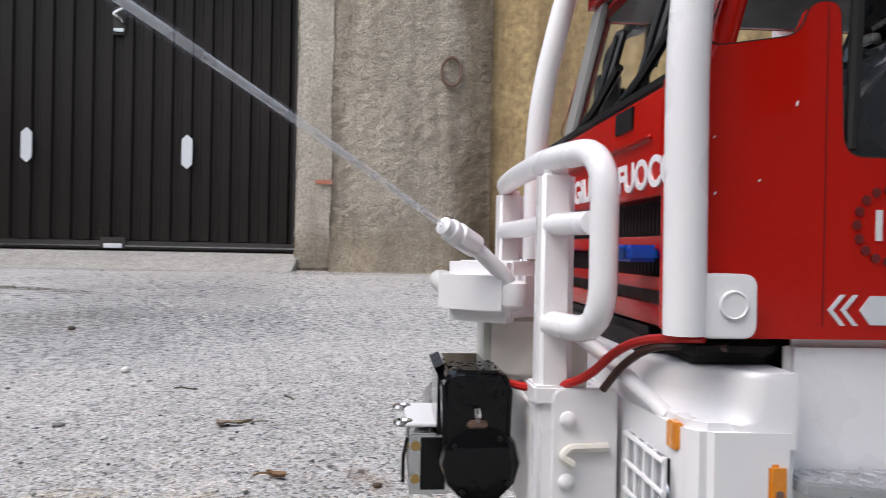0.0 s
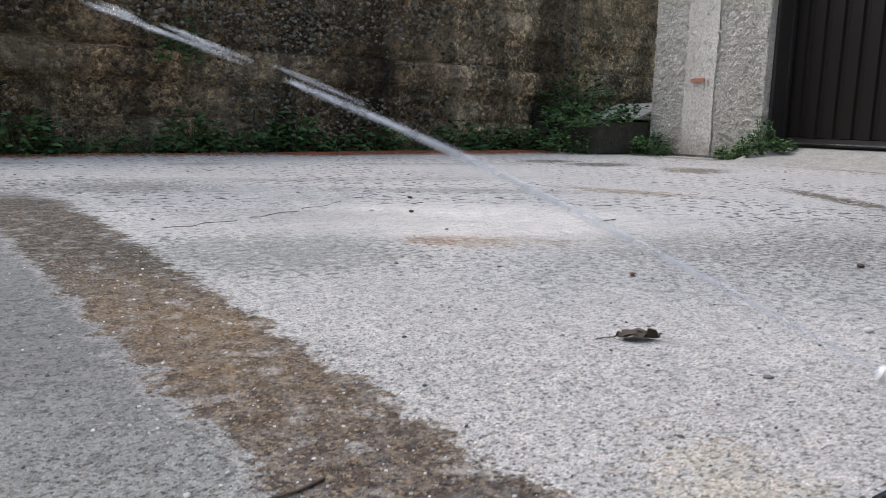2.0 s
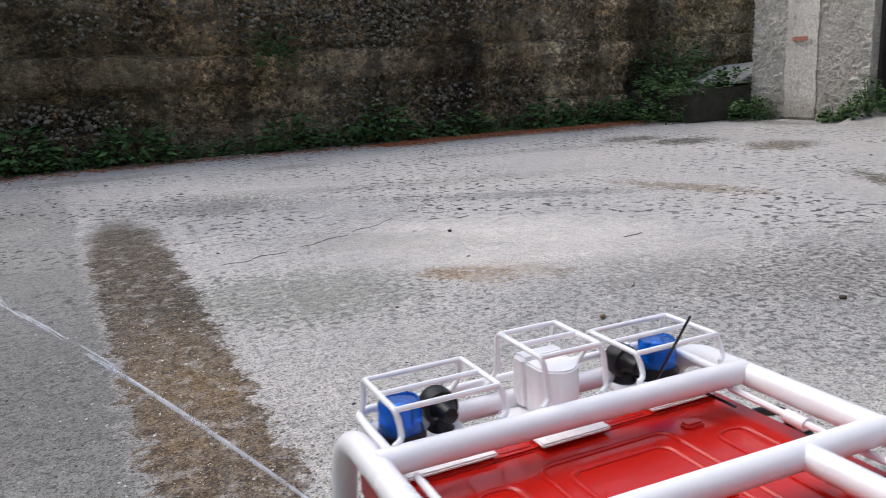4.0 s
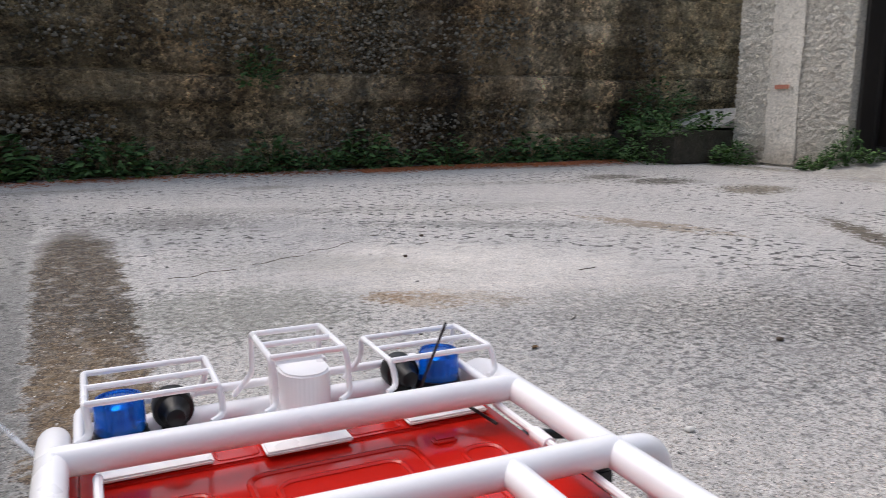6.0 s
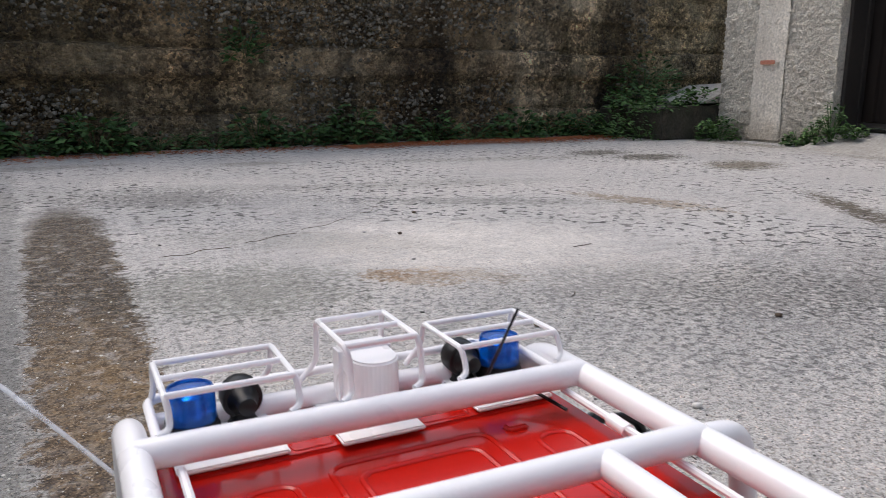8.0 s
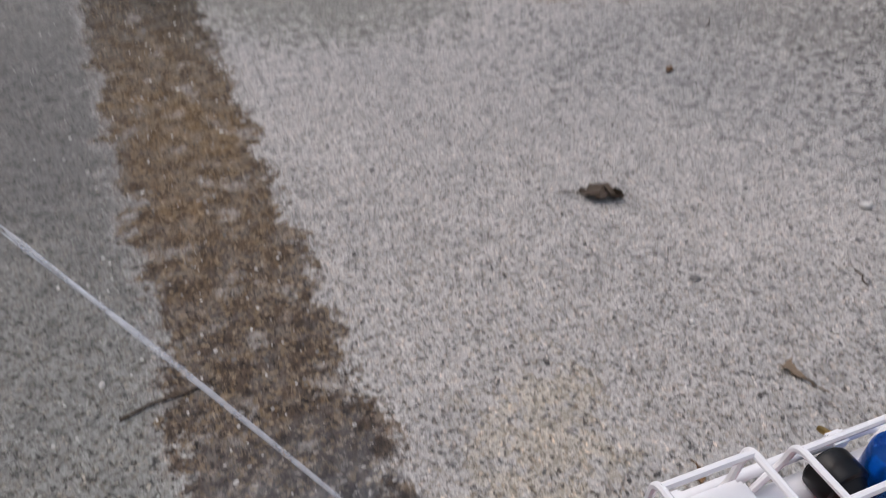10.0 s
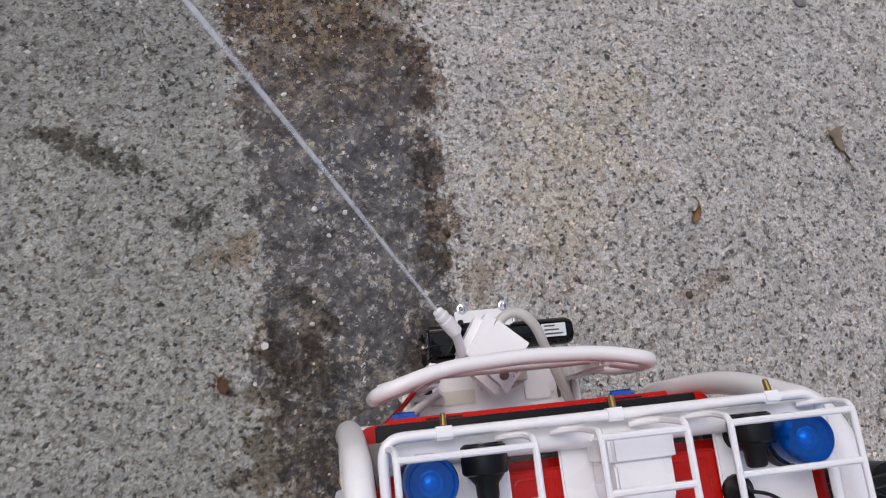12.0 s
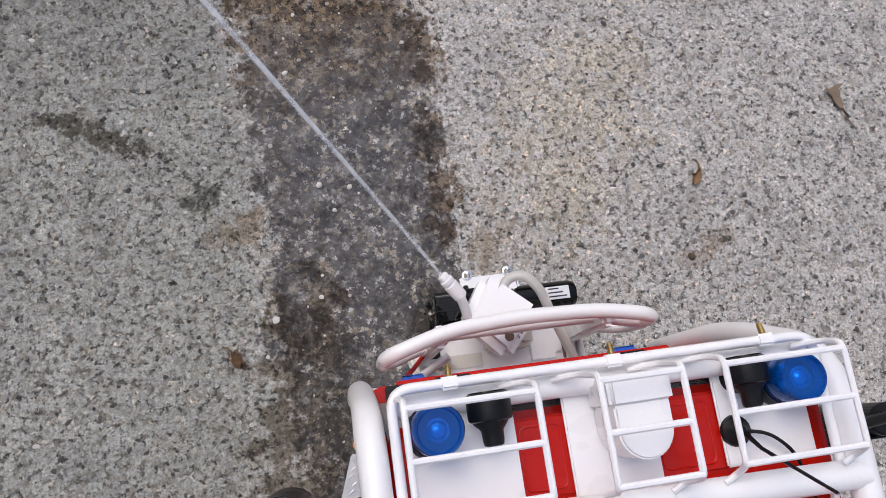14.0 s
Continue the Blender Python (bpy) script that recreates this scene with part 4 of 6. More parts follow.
# windscreen
wind = part("windscreen_frame", tube(rounded([(-0.088, YF - 0.011, ZH + 0.003), (-0.088, YF - 0.03, 0.315), (0.088, YF - 0.03, 0.315), (0.088, YF - 0.011, ZH + 0.003), (-0.08, YF - 0.011, ZH + 0.003)], 0.008), 0.0016, 8), BLACK, truck, "thin black windscreen seal")
glass = part("windscreen", prism([(YF - 0.0118, ZH + 0.003), (YF - 0.0105, ZH + 0.003), (YF - 0.0295, 0.315), (YF - 0.031, 0.315)], "x", -0.088, 0.088), GLASS, wind, "clear windscreen")
glass.visible_shadow = False
for sx in (-1, 1):
    part("windscreen_pillar", tube([(sx * 0.0985, YF - 0.0135, ZH), (sx * 0.0985, YF - 0.035, 0.318)], 0.0046, 10), RED, truck)
    part("windscreen_strip", prism([(YF - 0.0115, ZH), (YF - 0.0085, ZH + 0.001), (YF - 0.0265, 0.316), (YF - 0.031, 0.316)], "x", sx * 0.077, sx * 0.0995, 0.001), GREY_TRIM, wind, "dull grey plastic strip beside the glass")
part("cowl", box(-0.094, 0.094, YF - 0.034, YF + 0.0002, ZH - 0.0012, ZH + 0.0026, 0.0008), BLACK, truck, "black strip below the windscreen")
for x0 in (0.038, -0.028):
    wiper = part("wiper", tube(rounded([(x0, YF - 0.006, ZH + 0.005), (x0 - 0.016, YF - 0.009, ZH + 0.013), (x0 - 0.04, YF - 0.012, ZH + 0.026)], 0.006), 0.0022, 8), BLACK, truck, "black windscreen wiper")
    part("wiper_link", tube(rounded([(x0 - 0.004, YF - 0.0095, ZH + 0.006), (x0 - 0.008, YF - 0.021, ZH + 0.05), (x0 - 0.018, YF - 0.021, ZH + 0.048), (x0 - 0.02, YF - 0.0115, ZH + 0.016)], 0.003), 0.0019, 8), BLACK, wiper)
    part("wiper_pivot", box(x0 - 0.008, x0 + 0.004, YF - 0.011, YF - 0.003, ZH + 0.0005, ZH + 0.0075, 0.0022), BLACK, wiper)
    part("pivot_cap", box(x0 + 0.004, x0 + 0.013, YF - 0.0105, YF - 0.0028, ZH + 0.0005, ZH + 0.0055, 0.002), BLACK, wiper)

# roof with pressed ridges
roof_bm = box(-CX - 0.001, CX + 0.001, YRR, YF - 0.0235, ZR - 0.0215, ZR, 0.0058, 5)
roof = part("roof", roof_bm, RED, truck, "glossy red roof with pressed ridges")


def ridge(points, r=0.0019):
    """A pressed bead half sunk into the roof skin."""
    return tube(rounded([(a, c, ZR - 0.0007) for a, c in points], 0.009, 6), r, 8)


for points in ([(-0.034, -0.27), (-0.034, -0.0775), (0.043, -0.0775), (0.043, -0.27)], [(-0.024, -0.27), (-0.024, -0.0885), (0.033, -0.0885), (0.033, -0.27)],
               [(-0.072, -0.27), (-0.072, -0.084), (-0.05, -0.084), (-0.05, -0.27)], [(0.061, -0.27), (0.061, -0.092), (0.08, -0.092), (0.08, -0.27)]):
    part("roof_ridge", ridge(points), RED, roof)
part("roof_step", box(-0.094, 0.094, -0.0625, -0.027, ZR - 0.003, ZR + 0.0014, 0.0012, 3), RED, roof, "raised front edge of the red roof")
for x0, x1 in ((-0.043, -0.0245), (0.0205, 0.0455)):
    part("roof_frame", tube(rounded([(x0, -0.05, ZR + 0.0012), (x0, -0.0585, ZR + 0.0012), (x1, -0.0585, ZR + 0.0012), (x1, -0.031, ZR + 0.0012), (x0, -0.031, ZR + 0.0012), (x0, -0.0505, ZR + 0.0012)], 0.003, 4), 0.0007, 8), RED, roof)
for x0, y0 in ((0.053, -0.0835), (0.017, -0.142), (0.0, -0.21)):
    part("roof_clip", box(x0, x0 + 0.012, y0, y0 + 0.007, ZR - 0.002, ZR + 0.0024, 0.0014, 3), RED, roof)
part("headliner", box(-CX + 0.006, CX - 0.006, YRR + 0.004, YF - 0.034, ZR - 0.022, ZR - 0.0175, 0.001), INTERIOR, roof, "dark roof lining")
part("rear_lining", box(-CX + 0.006, CX - 0.006, YRR + 0.002, YRR + 0.006, ZB + 0.01, ZR - 0.02, 0.001), INTERIOR, truck, "dark cabin lining")
part("cab_back", box(-CX + 0.003, CX - 0.003, YRR - 0.003, YRR + 0.001, ZB, ZR - 0.012, 0.001), RED, truck)

# dark cabin
dash = part("dashboard", prism([(YF - 0.012, 0.16), (YF - 0.012, 0.226), (-0.03, 0.228), (-0.052, 0.214), (-0.055, 0.16)], "x", -0.092, 0.092, 0.004), INTERIOR, truck, "dark grey dashboard")
part("instrument_hood", box(-0.075, -0.03, -0.052, -0.03, 0.222, 0.234, 0.004), INTERIOR, dash)
wheel_ring = tube([(-0.052 + 0.019 * math.cos(a), -0.072 + 0.012 * math.sin(a), 0.222 + 0.016 * math.sin(a)) for a in [i * math.tau / 24 for i in range(25)]], 0.0022, 8)
steer = part("steering_wheel", wheel_ring, BLACK, truck, "black steering wheel")
part("steering_column", tube([(-0.052, -0.05, 0.2), (-0.052, -0.072, 0.222)], 0.003, 8), BLACK, steer)
bay = part("equipment_bay", prism([(-0.06, 0.165), (-0.062, 0.226), (-0.08, 0.25), (-0.11, 0.266), (-0.16, 0.274), (-0.29, 0.276), (-0.29, 0.165)], "x", -0.086, 0.086, 0.006, 3), BAY_GREY, truck, "dark equipment cover inside the cab")
for x0, y0, z0, w0 in ((-0.088, -0.1, 0.215, 0.022), (-0.088, -0.15, 0.235, 0.03), (-0.088, -0.13, 0.19, 0.025), (-0.07, -0.12, 0.266, 0.016), (0.04, -0.14, 0.27, 0.02)):
    part("equipment_box", box(x0 - 0.008, x0 + 0.012, y0 - w0 / 2, y0 + w0 / 2, z0 - 0.01, z0 + 0.01, 0.003), BLACK, bay)

for pts_, r_, mat_ in (([(-0.078, -0.07, 0.245), (-0.072, -0.082, 0.268), (-0.055, -0.096, 0.279), (-0.03, -0.11, 0.281)], 0.0022, BAY_GREY), ([(-0.084, -0.092, 0.255), (-0.078, -0.108, 0.277), (-0.05, -0.125, 0.284), (-0.01, -0.128, 0.28)], 0.0028, BAY_GREY), ([(-0.082, -0.078, 0.232), (-0.084, -0.098, 0.245), (-0.083, -0.12, 0.243)], 0.0018, CHROME), ([(-0.088, -0.085, 0.21), (-0.089, -0.11, 0.228), (-0.088, -0.135, 0.225)], 0.002, BAY_GREY), ([(-0.04, -0.07, 0.24), (-0.02, -0.085, 0.262), (0.02, -0.09, 0.264)], 0.002, BAY_GREY)):
    part("bay_hose", tube(rounded(pts_, 0.01, 6), r_, 8), mat_, bay, "wet grey hose over the cover")
for x0, y0, z0 in ((-0.066, -0.088, 0.2575), (-0.074, -0.118, 0.2705), (-0.05, -0.15, 0.2745), (-0.078, -0.16, 0.276)):
    part("bay_clip", box(x0 - 0.004, x0 + 0.004, y0 - 0.0025, y0 + 0.0025, z0 - 0.002, z0 + 0.0022, 0.0008), CHROME, bay, "small bright clip")

# a few chips in the paint
for y0, z0, h_ in ((-0.039, 0.2245, 0.002), (-0.012, 0.2135, 0.0009), (-0.027, 0.2, 0.001), (-0.0125, 0.1955, 0.0012)):
    part("paint_chip", prism([(y0, z0), (y0 - 0.0006, z0 + 0.0004), (y0 - 0.0009, z0 + h_), (y0 - 0.0002, z0 + h_ * 0.8)], "x", -CX - 0.0003, -CX + 0.0003), LETTER, truck, "", False)

# stickers on the door side
for sx in (-1, 1):
    for k, y0 in enumerate((-0.0525, -0.0568)):
        ch = [(y0, 0.1595), (y0 - 0.0042, 0.1645), (y0 - 0.0025, 0.1645), (y0 + 0.0017, 0.1595), (y0 - 0.0025, 0.1545), (y0 - 0.0042, 0.1545)]
        part("chevron_sticker", prism(ch, "x", sx * CX, sx * (CX + 0.0004)), DECAL, truck, "pale chevron sticker", False)
    part("arrow_sticker", prism([(-0.0615, 0.1595), (-0.065, 0.1642), (-0.0735, 0.1642), (-0.0735, 0.1548), (-0.065, 0.1548)], "x", sx * CX, sx * (CX + 0.0004)), DECAL, truck, "pale arrow sticker", False)
    for a in range(16):
        c_, s_ = math.cos(a * math.tau / 16) * 0.0105, math.sin(a * math.tau / 16) * 0.0115
        part("emblem_link", lathe([(0.0016, 0), (0.0016, 0.0004)], (sx * CX if sx > 0 else sx * CX - 0.0005, -0.0705 + c_, 0.187 + s_), 'x', 8), DEEP_RED, truck, "", False)
    part("emblem_bar", box(sx * CX - 0.0005, sx * CX + 0.0005, -0.0685, -0.0665, 0.182, 0.192, 0), LETTER, truck, "white figure bar", False)

# black rubber collar, lower white panels
part("cab_mount", box(-0.1, 0.1, -0.0385, -0.006, 0.1408, 0.151, 0.004, 3), RUBBER, truck, "black rubber strip below the cab")
for sx in (-1, 1):
    part("step_panel", box(sx * 0.098 - 0.003, sx * 0.098 + 0.003, -0.16, -0.0395, 0.084, 0.1495, 0.0025), WHITE, truck, "white lower cab panel")
    tread = part("foot_plate", prism([(sx * 0.1025, -0.0372), (sx * 0.1165, -0.0372), (sx * 0.1335, -0.086), (sx * 0.1335, -0.098), (sx * 0.1025, -0.098)], "z", 0.1035, 0.108, 0.0008), TREADPLATE, truck, "grey tread plate step")
    bm = bmesh.new()
    for a in range(11):
        for c in range(6):
            px_, py_ = 0.1045 + c * 0.0048 + (0.0024 if a % 2 else 0.0), -0.0425 - a * 0.005
            if px_ > 0.1158 + (-0.0425 - py_) * 0.33:
                continue
            dx_ = 0.0016 if (a + c) % 2 else -0.0016
            tube([(sx * px_ - dx_, py_ - 0.0012, 0.1081), (sx * px_ + dx_, py_ + 0.0012, 0.1081)], 0.0006, 5, bm=bm)
    part("tread_ribs", bm, TREADPLATE, tread)

# ---- bumper ----
bumper_bm = prism([(-0.113, -0.008), (-0.106, -0.0022), (-0.06, 0.002), (0.06, 0.002), (0.106, -0.0022), (0.113, -0.008), (0.1135, -0.0365), (-0.1135, -0.0365)], "z", 0.074, 0.1245, 0.0024, 4)
bumper = part("bumper", bumper_bm, WHITE, truck, "thick white bumper with guarded headlamps")


def deck_plan(out):
    """The raised tier: level in the middle, sweeping back towards both corners."""
    half = [(0.055, 0.0), (0.066, -0.0003), (0.073, -0.0012), (0.0778, -0.0025), (0.082, -0.0042), (0.0863, -0.0065), (0.0905, -0.009), (0.0945, -0.0117), (0.0985, -0.0143), (0.1015, -0.0161), (0.1045, -0.0178), (0.107, -0.0191), (0.1092, -0.0205), (0.1108, -0.0219), (0.112, -0.0237), (0.1128, -0.0256), (0.1131, -0.0275)]
    right = [(x_, y_ + out) for x_, y_ in half]
    return right + [(0.1132, -0.0364), (-0.1132, -0.0364)] + [(-x_, y_) for x_, y_ in reversed(right)]


# one moulding: a hollow fillet at its foot and a rounded lip at its top
deck_v, deck_f = [], []
for out, zz in ((0.0, 0.117), (0.0058, 0.1242), (0.0036, 0.1249), (0.0019, 0.1264), (0.0008, 0.1288), (0.0002, 0.132), (0.0, 0.1382), (-0.0005, 0.1395), (-0.0016, 0.1402), (-0.004, 0.1404)):
    for px_, py_ in deck_plan(0.0):
        face_y = 0.002 - max(0.0, abs(px_) - 0.06) * 0.0913
        deck_v.append((px_, py_ if py_ < -0.036 else py_ + min(out, max(0.0, face_y - py_ - 0.0012)), zz))
ring_n = len(deck_plan(0.0))
for r_ in range(9):
    for i in range(ring_n):
        j = (i + 1) % ring_n
        deck_f.append((r_ * ring_n + i, r_ * ring_n + j, (r_ + 1) * ring_n + j, (r_ + 1) * ring_n + i))
deck_f.append(tuple(9 * ring_n + i for i in range(ring_n)))
deck_mesh = raw("bumper_deck", deck_v, deck_f, WHITE, True)
deck_bm = bmesh.new()
deck_bm.from_mesh(deck_mesh)
bmesh.ops.recalc_face_normals(deck_bm, faces=deck_bm.faces[:])
part("bumper_deck", deck_bm, WHITE, bumper, "white moulded deck with a hollow fillet")
part("winch_bay", box(-0.055, 0.058, 0.0, 0.034, 0.07, 0.1185, 0.002), WHITE, bumper, "white box carrying the winch")
part("bay_plate", box(-0.05, 0.052, 0.0, 0.022, 0.1185, 0.121, 0.0008), WHITE, bumper)
for sx in (-1, 1):
    hx = sx * 0.087
    lamp = part("headlamp", box(hx - 0.016, hx + 0.016, -0.012, -0.0004, 0.08, 0.1135, 0.003), BLACK, bumper, "rectangular headlamp behind a white wire guard")
    for k, dx in enumerate((-0.008, 0.009)):
        part("reflector", lathe([(0.0085, 0.0), (0.0075, 0.0012), (0.003, 0.002)], (hx + dx, -0.0006, 0.0965), 'y', 18), CHROME, lamp, "chrome reflector")
    part("lens", box(hx - 0.017, hx + 0.017, 0.0012, 0.0017, 0.0815, 0.112, 0.0002), LAMP_GLASS, lamp, "clear lamp glass")
    for k in range(5):
        xx = hx - 0.018 + k * 0.009
        part("guard_wire", tube([(xx, 0.0022, 0.079), (xx, 0.0022, 0.1125)], 0.0009, 6), WHITE, lamp)
    for k in range(4):
        zz = 0.081 + k * 0.0101
        part("guard_wire", tube([(hx - 0.0195, 0.0029, zz), (hx + 0.0195, 0.0029, zz)], 0.0009, 6), WHITE, lamp)
    part("marker_lamp", box(sx * 0.1015 - 0.0032, sx * 0.1015 + 0.0032, -0.004, -0.0006, 0.1145, 0.1232, 0.0005), ORANGE, bumper, "orange marker lamp")
    side_lamp = part("side_marker", box(sx * 0.113 - 0.0014, sx * 0.113 + 0.0014, -0.0338, -0.0275, 0.096, 0.1125, 0.001), ORANGE, bumper, "orange side marker lamp")
    part("lamp_screw", lathe([(0.0013, 0), (0.0013, 0.0008)], (sx * 0.1142 if sx > 0 else -0.115, -0.0306, 0.1035), 'x', 8), RUST, side_lamp)

# ---- bull bar ----
bull = part("bull_bar", tube(rounded([(-0.056, 0.029, 0.1495), (-0.0895, 0.0185, 0.1495), (-0.0895, 0.0185, 0.2118), (-0.05, 0.03, 0.2115), (0.0, 0.033, 0.21), (0.05, 0.031, 0.21), (0.086, 0.0235, 0.21), (0.086, 0.0235, 0.1495), (0.054, 0.029, 0.1495)], 0.017, 8), 0.0048, 14), WHITE, truck, "white tubular bull bar with rounded loops")
for sx in (-1, 1):
    ux = sx * 0.0545
    up_bm = box(ux - 0.0045, ux + 0.0045, 0.0205, 0.0345, 0.062, 0.2075, 0.0026, 3)
    part("upright", up_bm, WHITE, bull)
    part("stub", tube([(ux, 0.029, 0.1865), (sx * 0.087, 0.022, 0.1865)], 0.0042, 12), WHITE, bull)
    plate = part("bracket", prism([(q.x, q.y) for q in rounded([(0.016, 0.062, 0), (0.004, 0.062, 0), (0.004, 0.1262, 0), (0.0285, 0.1258, 0), (0.0285, 0.062, 0), (0.017, 0.062, 0)], 0.0045, 6)], "x", sx * 0.0605 - 0.0012, sx * 0.0605 + 0.0012, 0.0008), WHITE, bull, "white bracket plate with round bolts")
    for zz in (0.1145, 0.0915, 0.07):
        part("bolt", lathe([(0.0031, 0.0), (0.0029, 0.0014), (0.0016, 0.0024)] if sx > 0 else [(0.0016, -0.0024), (0.0029, -0.0014), (0.0031, 0.0)], (sx * 0.0617, 0.0228, zz), 'x', 14), WHITE, plate)
    part("hook", tube(rounded([(sx * 0.063, 0.008, 0.1045), (sx * 0.0635, 0.0225, 0.1043), (sx * 0.0655, 0.026, 0.1015), (sx * 0.0655, 0.0215, 0.0985)], 0.002, 4), 0.0018, 8), CREAM, plate, "worn white hook")
part("cross_tube", tube([(-0.052, 0.03, 0.1865), (0.052, 0.03, 0.1865)], 0.0042, 12), WHITE, bull)

# ---- winch ----
winch = part("winch", box(-0.03, 0.016, 0.041, 0.069, 0.086, 0.1285, 0.004, 3), GLOSS_BLACK, truck, "wet black electric winch")
part("gear_case", lathe([(0.0115, 0.0), (0.015, 0.0012), (0.016, 0.004), (0.016, 0.0135)], (-0.0475, 0.053, 0.0935), 'x', 12), GLOSS_BLACK, winch)
part("gear_case_cap", prism([(0.0415, 0.088), (0.0405, 0.124), (0.0445, 0.1295), (0.0645, 0.1295), (0.0685, 0.125), (0.0675, 0.088)], "x", -0.0455, -0.016, 0.0022, 3), GLOSS_BLACK, winch)
part("case_seam", box(-0.0459, -0.016, 0.0535, 0.0543, 0.105, 0.1299, 0.0002), BLACK, winch)
for k in range(4):
    a = k * math.tau / 4 + 0.6
    part("case_screw", lathe([(0.0011, -0.0008), (0.0011, 0.0008)], (-0.0478, 0.053 + 0.0125 * math.cos(a), 0.0935 + 0.0125 * math.sin(a)), 'x', 8), BLACK, winch)
part("clutch_lever", tube(rounded([(-0.0465, 0.0545, 0.1105), (-0.048, 0.0545, 0.1125), (-0.0475, 0.055, 0.1155)], 0.001), 0.0013, 8), CHROME, winch, "small chrome clutch lever")
part("clutch_foot", box(-0.0475, -0.045, 0.0505, 0.0585, 0.1075, 0.1105, 0.0008), RUST, winch, "rusty lever foot")
part("motor", lathe([(0.0085, 0.0), (0.0105, 0.002), (0.0105, 0.046), (0.0088, 0.05), (0.004, 0.051)], (0.0205, 0.0605, 0.0965), 'x', 20), GLOSS_BLACK, winch, "black winch motor")
part("motor_label", box(0.045, 0.064, 0.0555, 0.0655, 0.1066, 0.1074, 0.0002), DECAL, winch, "white motor label with unreadable print")
for k in range(3):
    part("print_bar", box(0.047, 0.0615 - k * 0.003, 0.0572 + k * 0.003, 0.0582 + k * 0.003, 0.1074, 0.1077), INTERIOR, winch, "", False)
for x0 in (-0.02, -0.008, 0.004):
    part("tie_rod", tube([(x0, 0.066, 0.1285), (x0, 0.07, 0.1265)], 0.0022, 8), GLOSS_BLACK, winch)
fair = part("fairlead", box(-0.022, 0.026, 0.0725, 0.0742, 0.088, 0.1065, 0.0006), CHROME, winch, "chrome roller fairlead")
for zz in (0.0905, 0.1045):
    part("roller", tube([(-0.019, 0.079, zz), (0.023, 0.079, zz)], 0.0026, 10), CHROME, fair)
for x0 in (-0.019, 0.0225):
    part("roller", tube([(x0, 0.079, 0.086), (x0, 0.079, 0.1055)], 0.0026, 10), CHROME, fair)
part("fairlead_frame", box(-0.024, 0.0275, 0.07, 0.0765, 0.084, 0.0865, 0.0006), CHROME, fair)
part("rope_end", tube([(0.002, 0.0832, 0.098), (0.001, 0.0848, 0.09), (0.002, 0.0848, 0.078)], 0.0009, 6), BLACK, fair)
for x0 in (-0.0255, 0.0265):
    cheek = part("fairlead_cheek", box(x0 - 0.0008, x0 + 0.0008, 0.0665, 0.083, 0.0815, 0.1065, 0.0005), CHROME, fair)
    # black plate, slightly proud, painted as the shade within the cheek's opening
    part("cheek_hole_shade", box(x0 - 0.0011, x0 + 0.0011, 0.0682, 0.0785, 0.0835, 0.105, 0.0003), BLACK, cheek)
    for zz in (0.088, 0.1015):
        part("cheek_bolt", lathe([(0.0021, -0.0016), (0.0021, 0.0016)], (x0, 0.0805, zz), 'x', 6), BRASS, cheek)
part("fairlead_face", box(-0.0252, 0.0262, 0.0822, 0.083, 0.0815, 0.0865, 0.0004), CHROME, fair)
fair.location = (0.0, -0.003, -0.006)
drop_rng = random.Random(77)
bm = bmesh.new()
for k in range(70):
    dx_, dy_ = drop_rng.uniform(-0.044, -0.018), drop_rng.uniform(0.045, 0.064)
    rr = drop_rng.uniform(0.0003, 0.0008)
    lathe([(rr, 0.0), (rr * 0.8, rr * 0.45), (rr * 0.3, rr * 0.6)], (dx_, dy_, 0.1294), 'z', 7, bm)
for k in range(40):
    dy_, dz_ = drop_rng.uniform(0.044, 0.064), drop_rng.uniform(0.112, 0.126)
    rr = drop_rng.uniform(0.0003, 0.0007)
    lathe([(rr * 0.3, -rr * 0.6), (rr * 0.8, -rr * 0.45), (rr, 0.0)], (-0.0456, dy_, dz_), 'x', 7, bm)
part("water_beads", bm, GLOSS_BLACK, winch, "beads of water on the wet housing")
eye_plate = part("eye_plate", box(-0.0195, 0.0245, 0.068, 0.0832, 0.1075, 0.109, 0.0005), WHITE, winch, "white plate with two shackle eyes")
for x0 in (-0.0135, 0.0185):
    part("eye", tube([(x0 + 0.0032 * math.cos(a), 0.0846 + 0.0032 * math.sin(a), 0.1083) for a in [i * math.tau / 14 for i in range(15)]], 0.0014, 6), CHROME, eye_plate)
eye_plate.location = (0.0, -0.002, -0.006)

# ---- water monitor ----
monitor = part("water_monitor", prism([(-0.032, 0.038), (-0.006, 0.067), (0.0225, 0.0415), (-0.0055, 0.0095)], "z", 0.1482, 0.172, 0.006, 6), WHITE, truck, "white water monitor with a nozzle aimed upwards")
part("column", box(-0.013, 0.019, 0.02, 0.048, 0.12, 0.149, 0.003), CREAM, monitor)
part("turret", prism([(-0.0343, 0.0395), (-0.0138, 0.0712), (0.0022, 0.0610), (-0.0183, 0.0293)], "z", 0.1462, 0.1715, 0.0054, 6), WHITE, monitor, "rounded white pump block")
part("plug", lathe([(0.0032, 0), (0.0032, 0.0008)], (-0.0035, 0.0255, 0.172), 'z', 12), RUST, monitor, "rusty screw")
for k in range(3):
    part("rivet", lathe([(0.0009, 0), (0.0006, 0.0006)], (0.003 + k * 0.0022, 0.0245 + k * 0.0024, 0.172), 'z', 8), CHROME, monitor)
part("swivel", lathe([(0.003, -0.006), (0.0058, -0.0045), (0.0068, 0.0), (0.0058, 0.0045), (0.003, 0.006)], (-0.0262, 0.0385, 0.1585), 'z', 20), WHITE, monitor, "round white swivel joint")
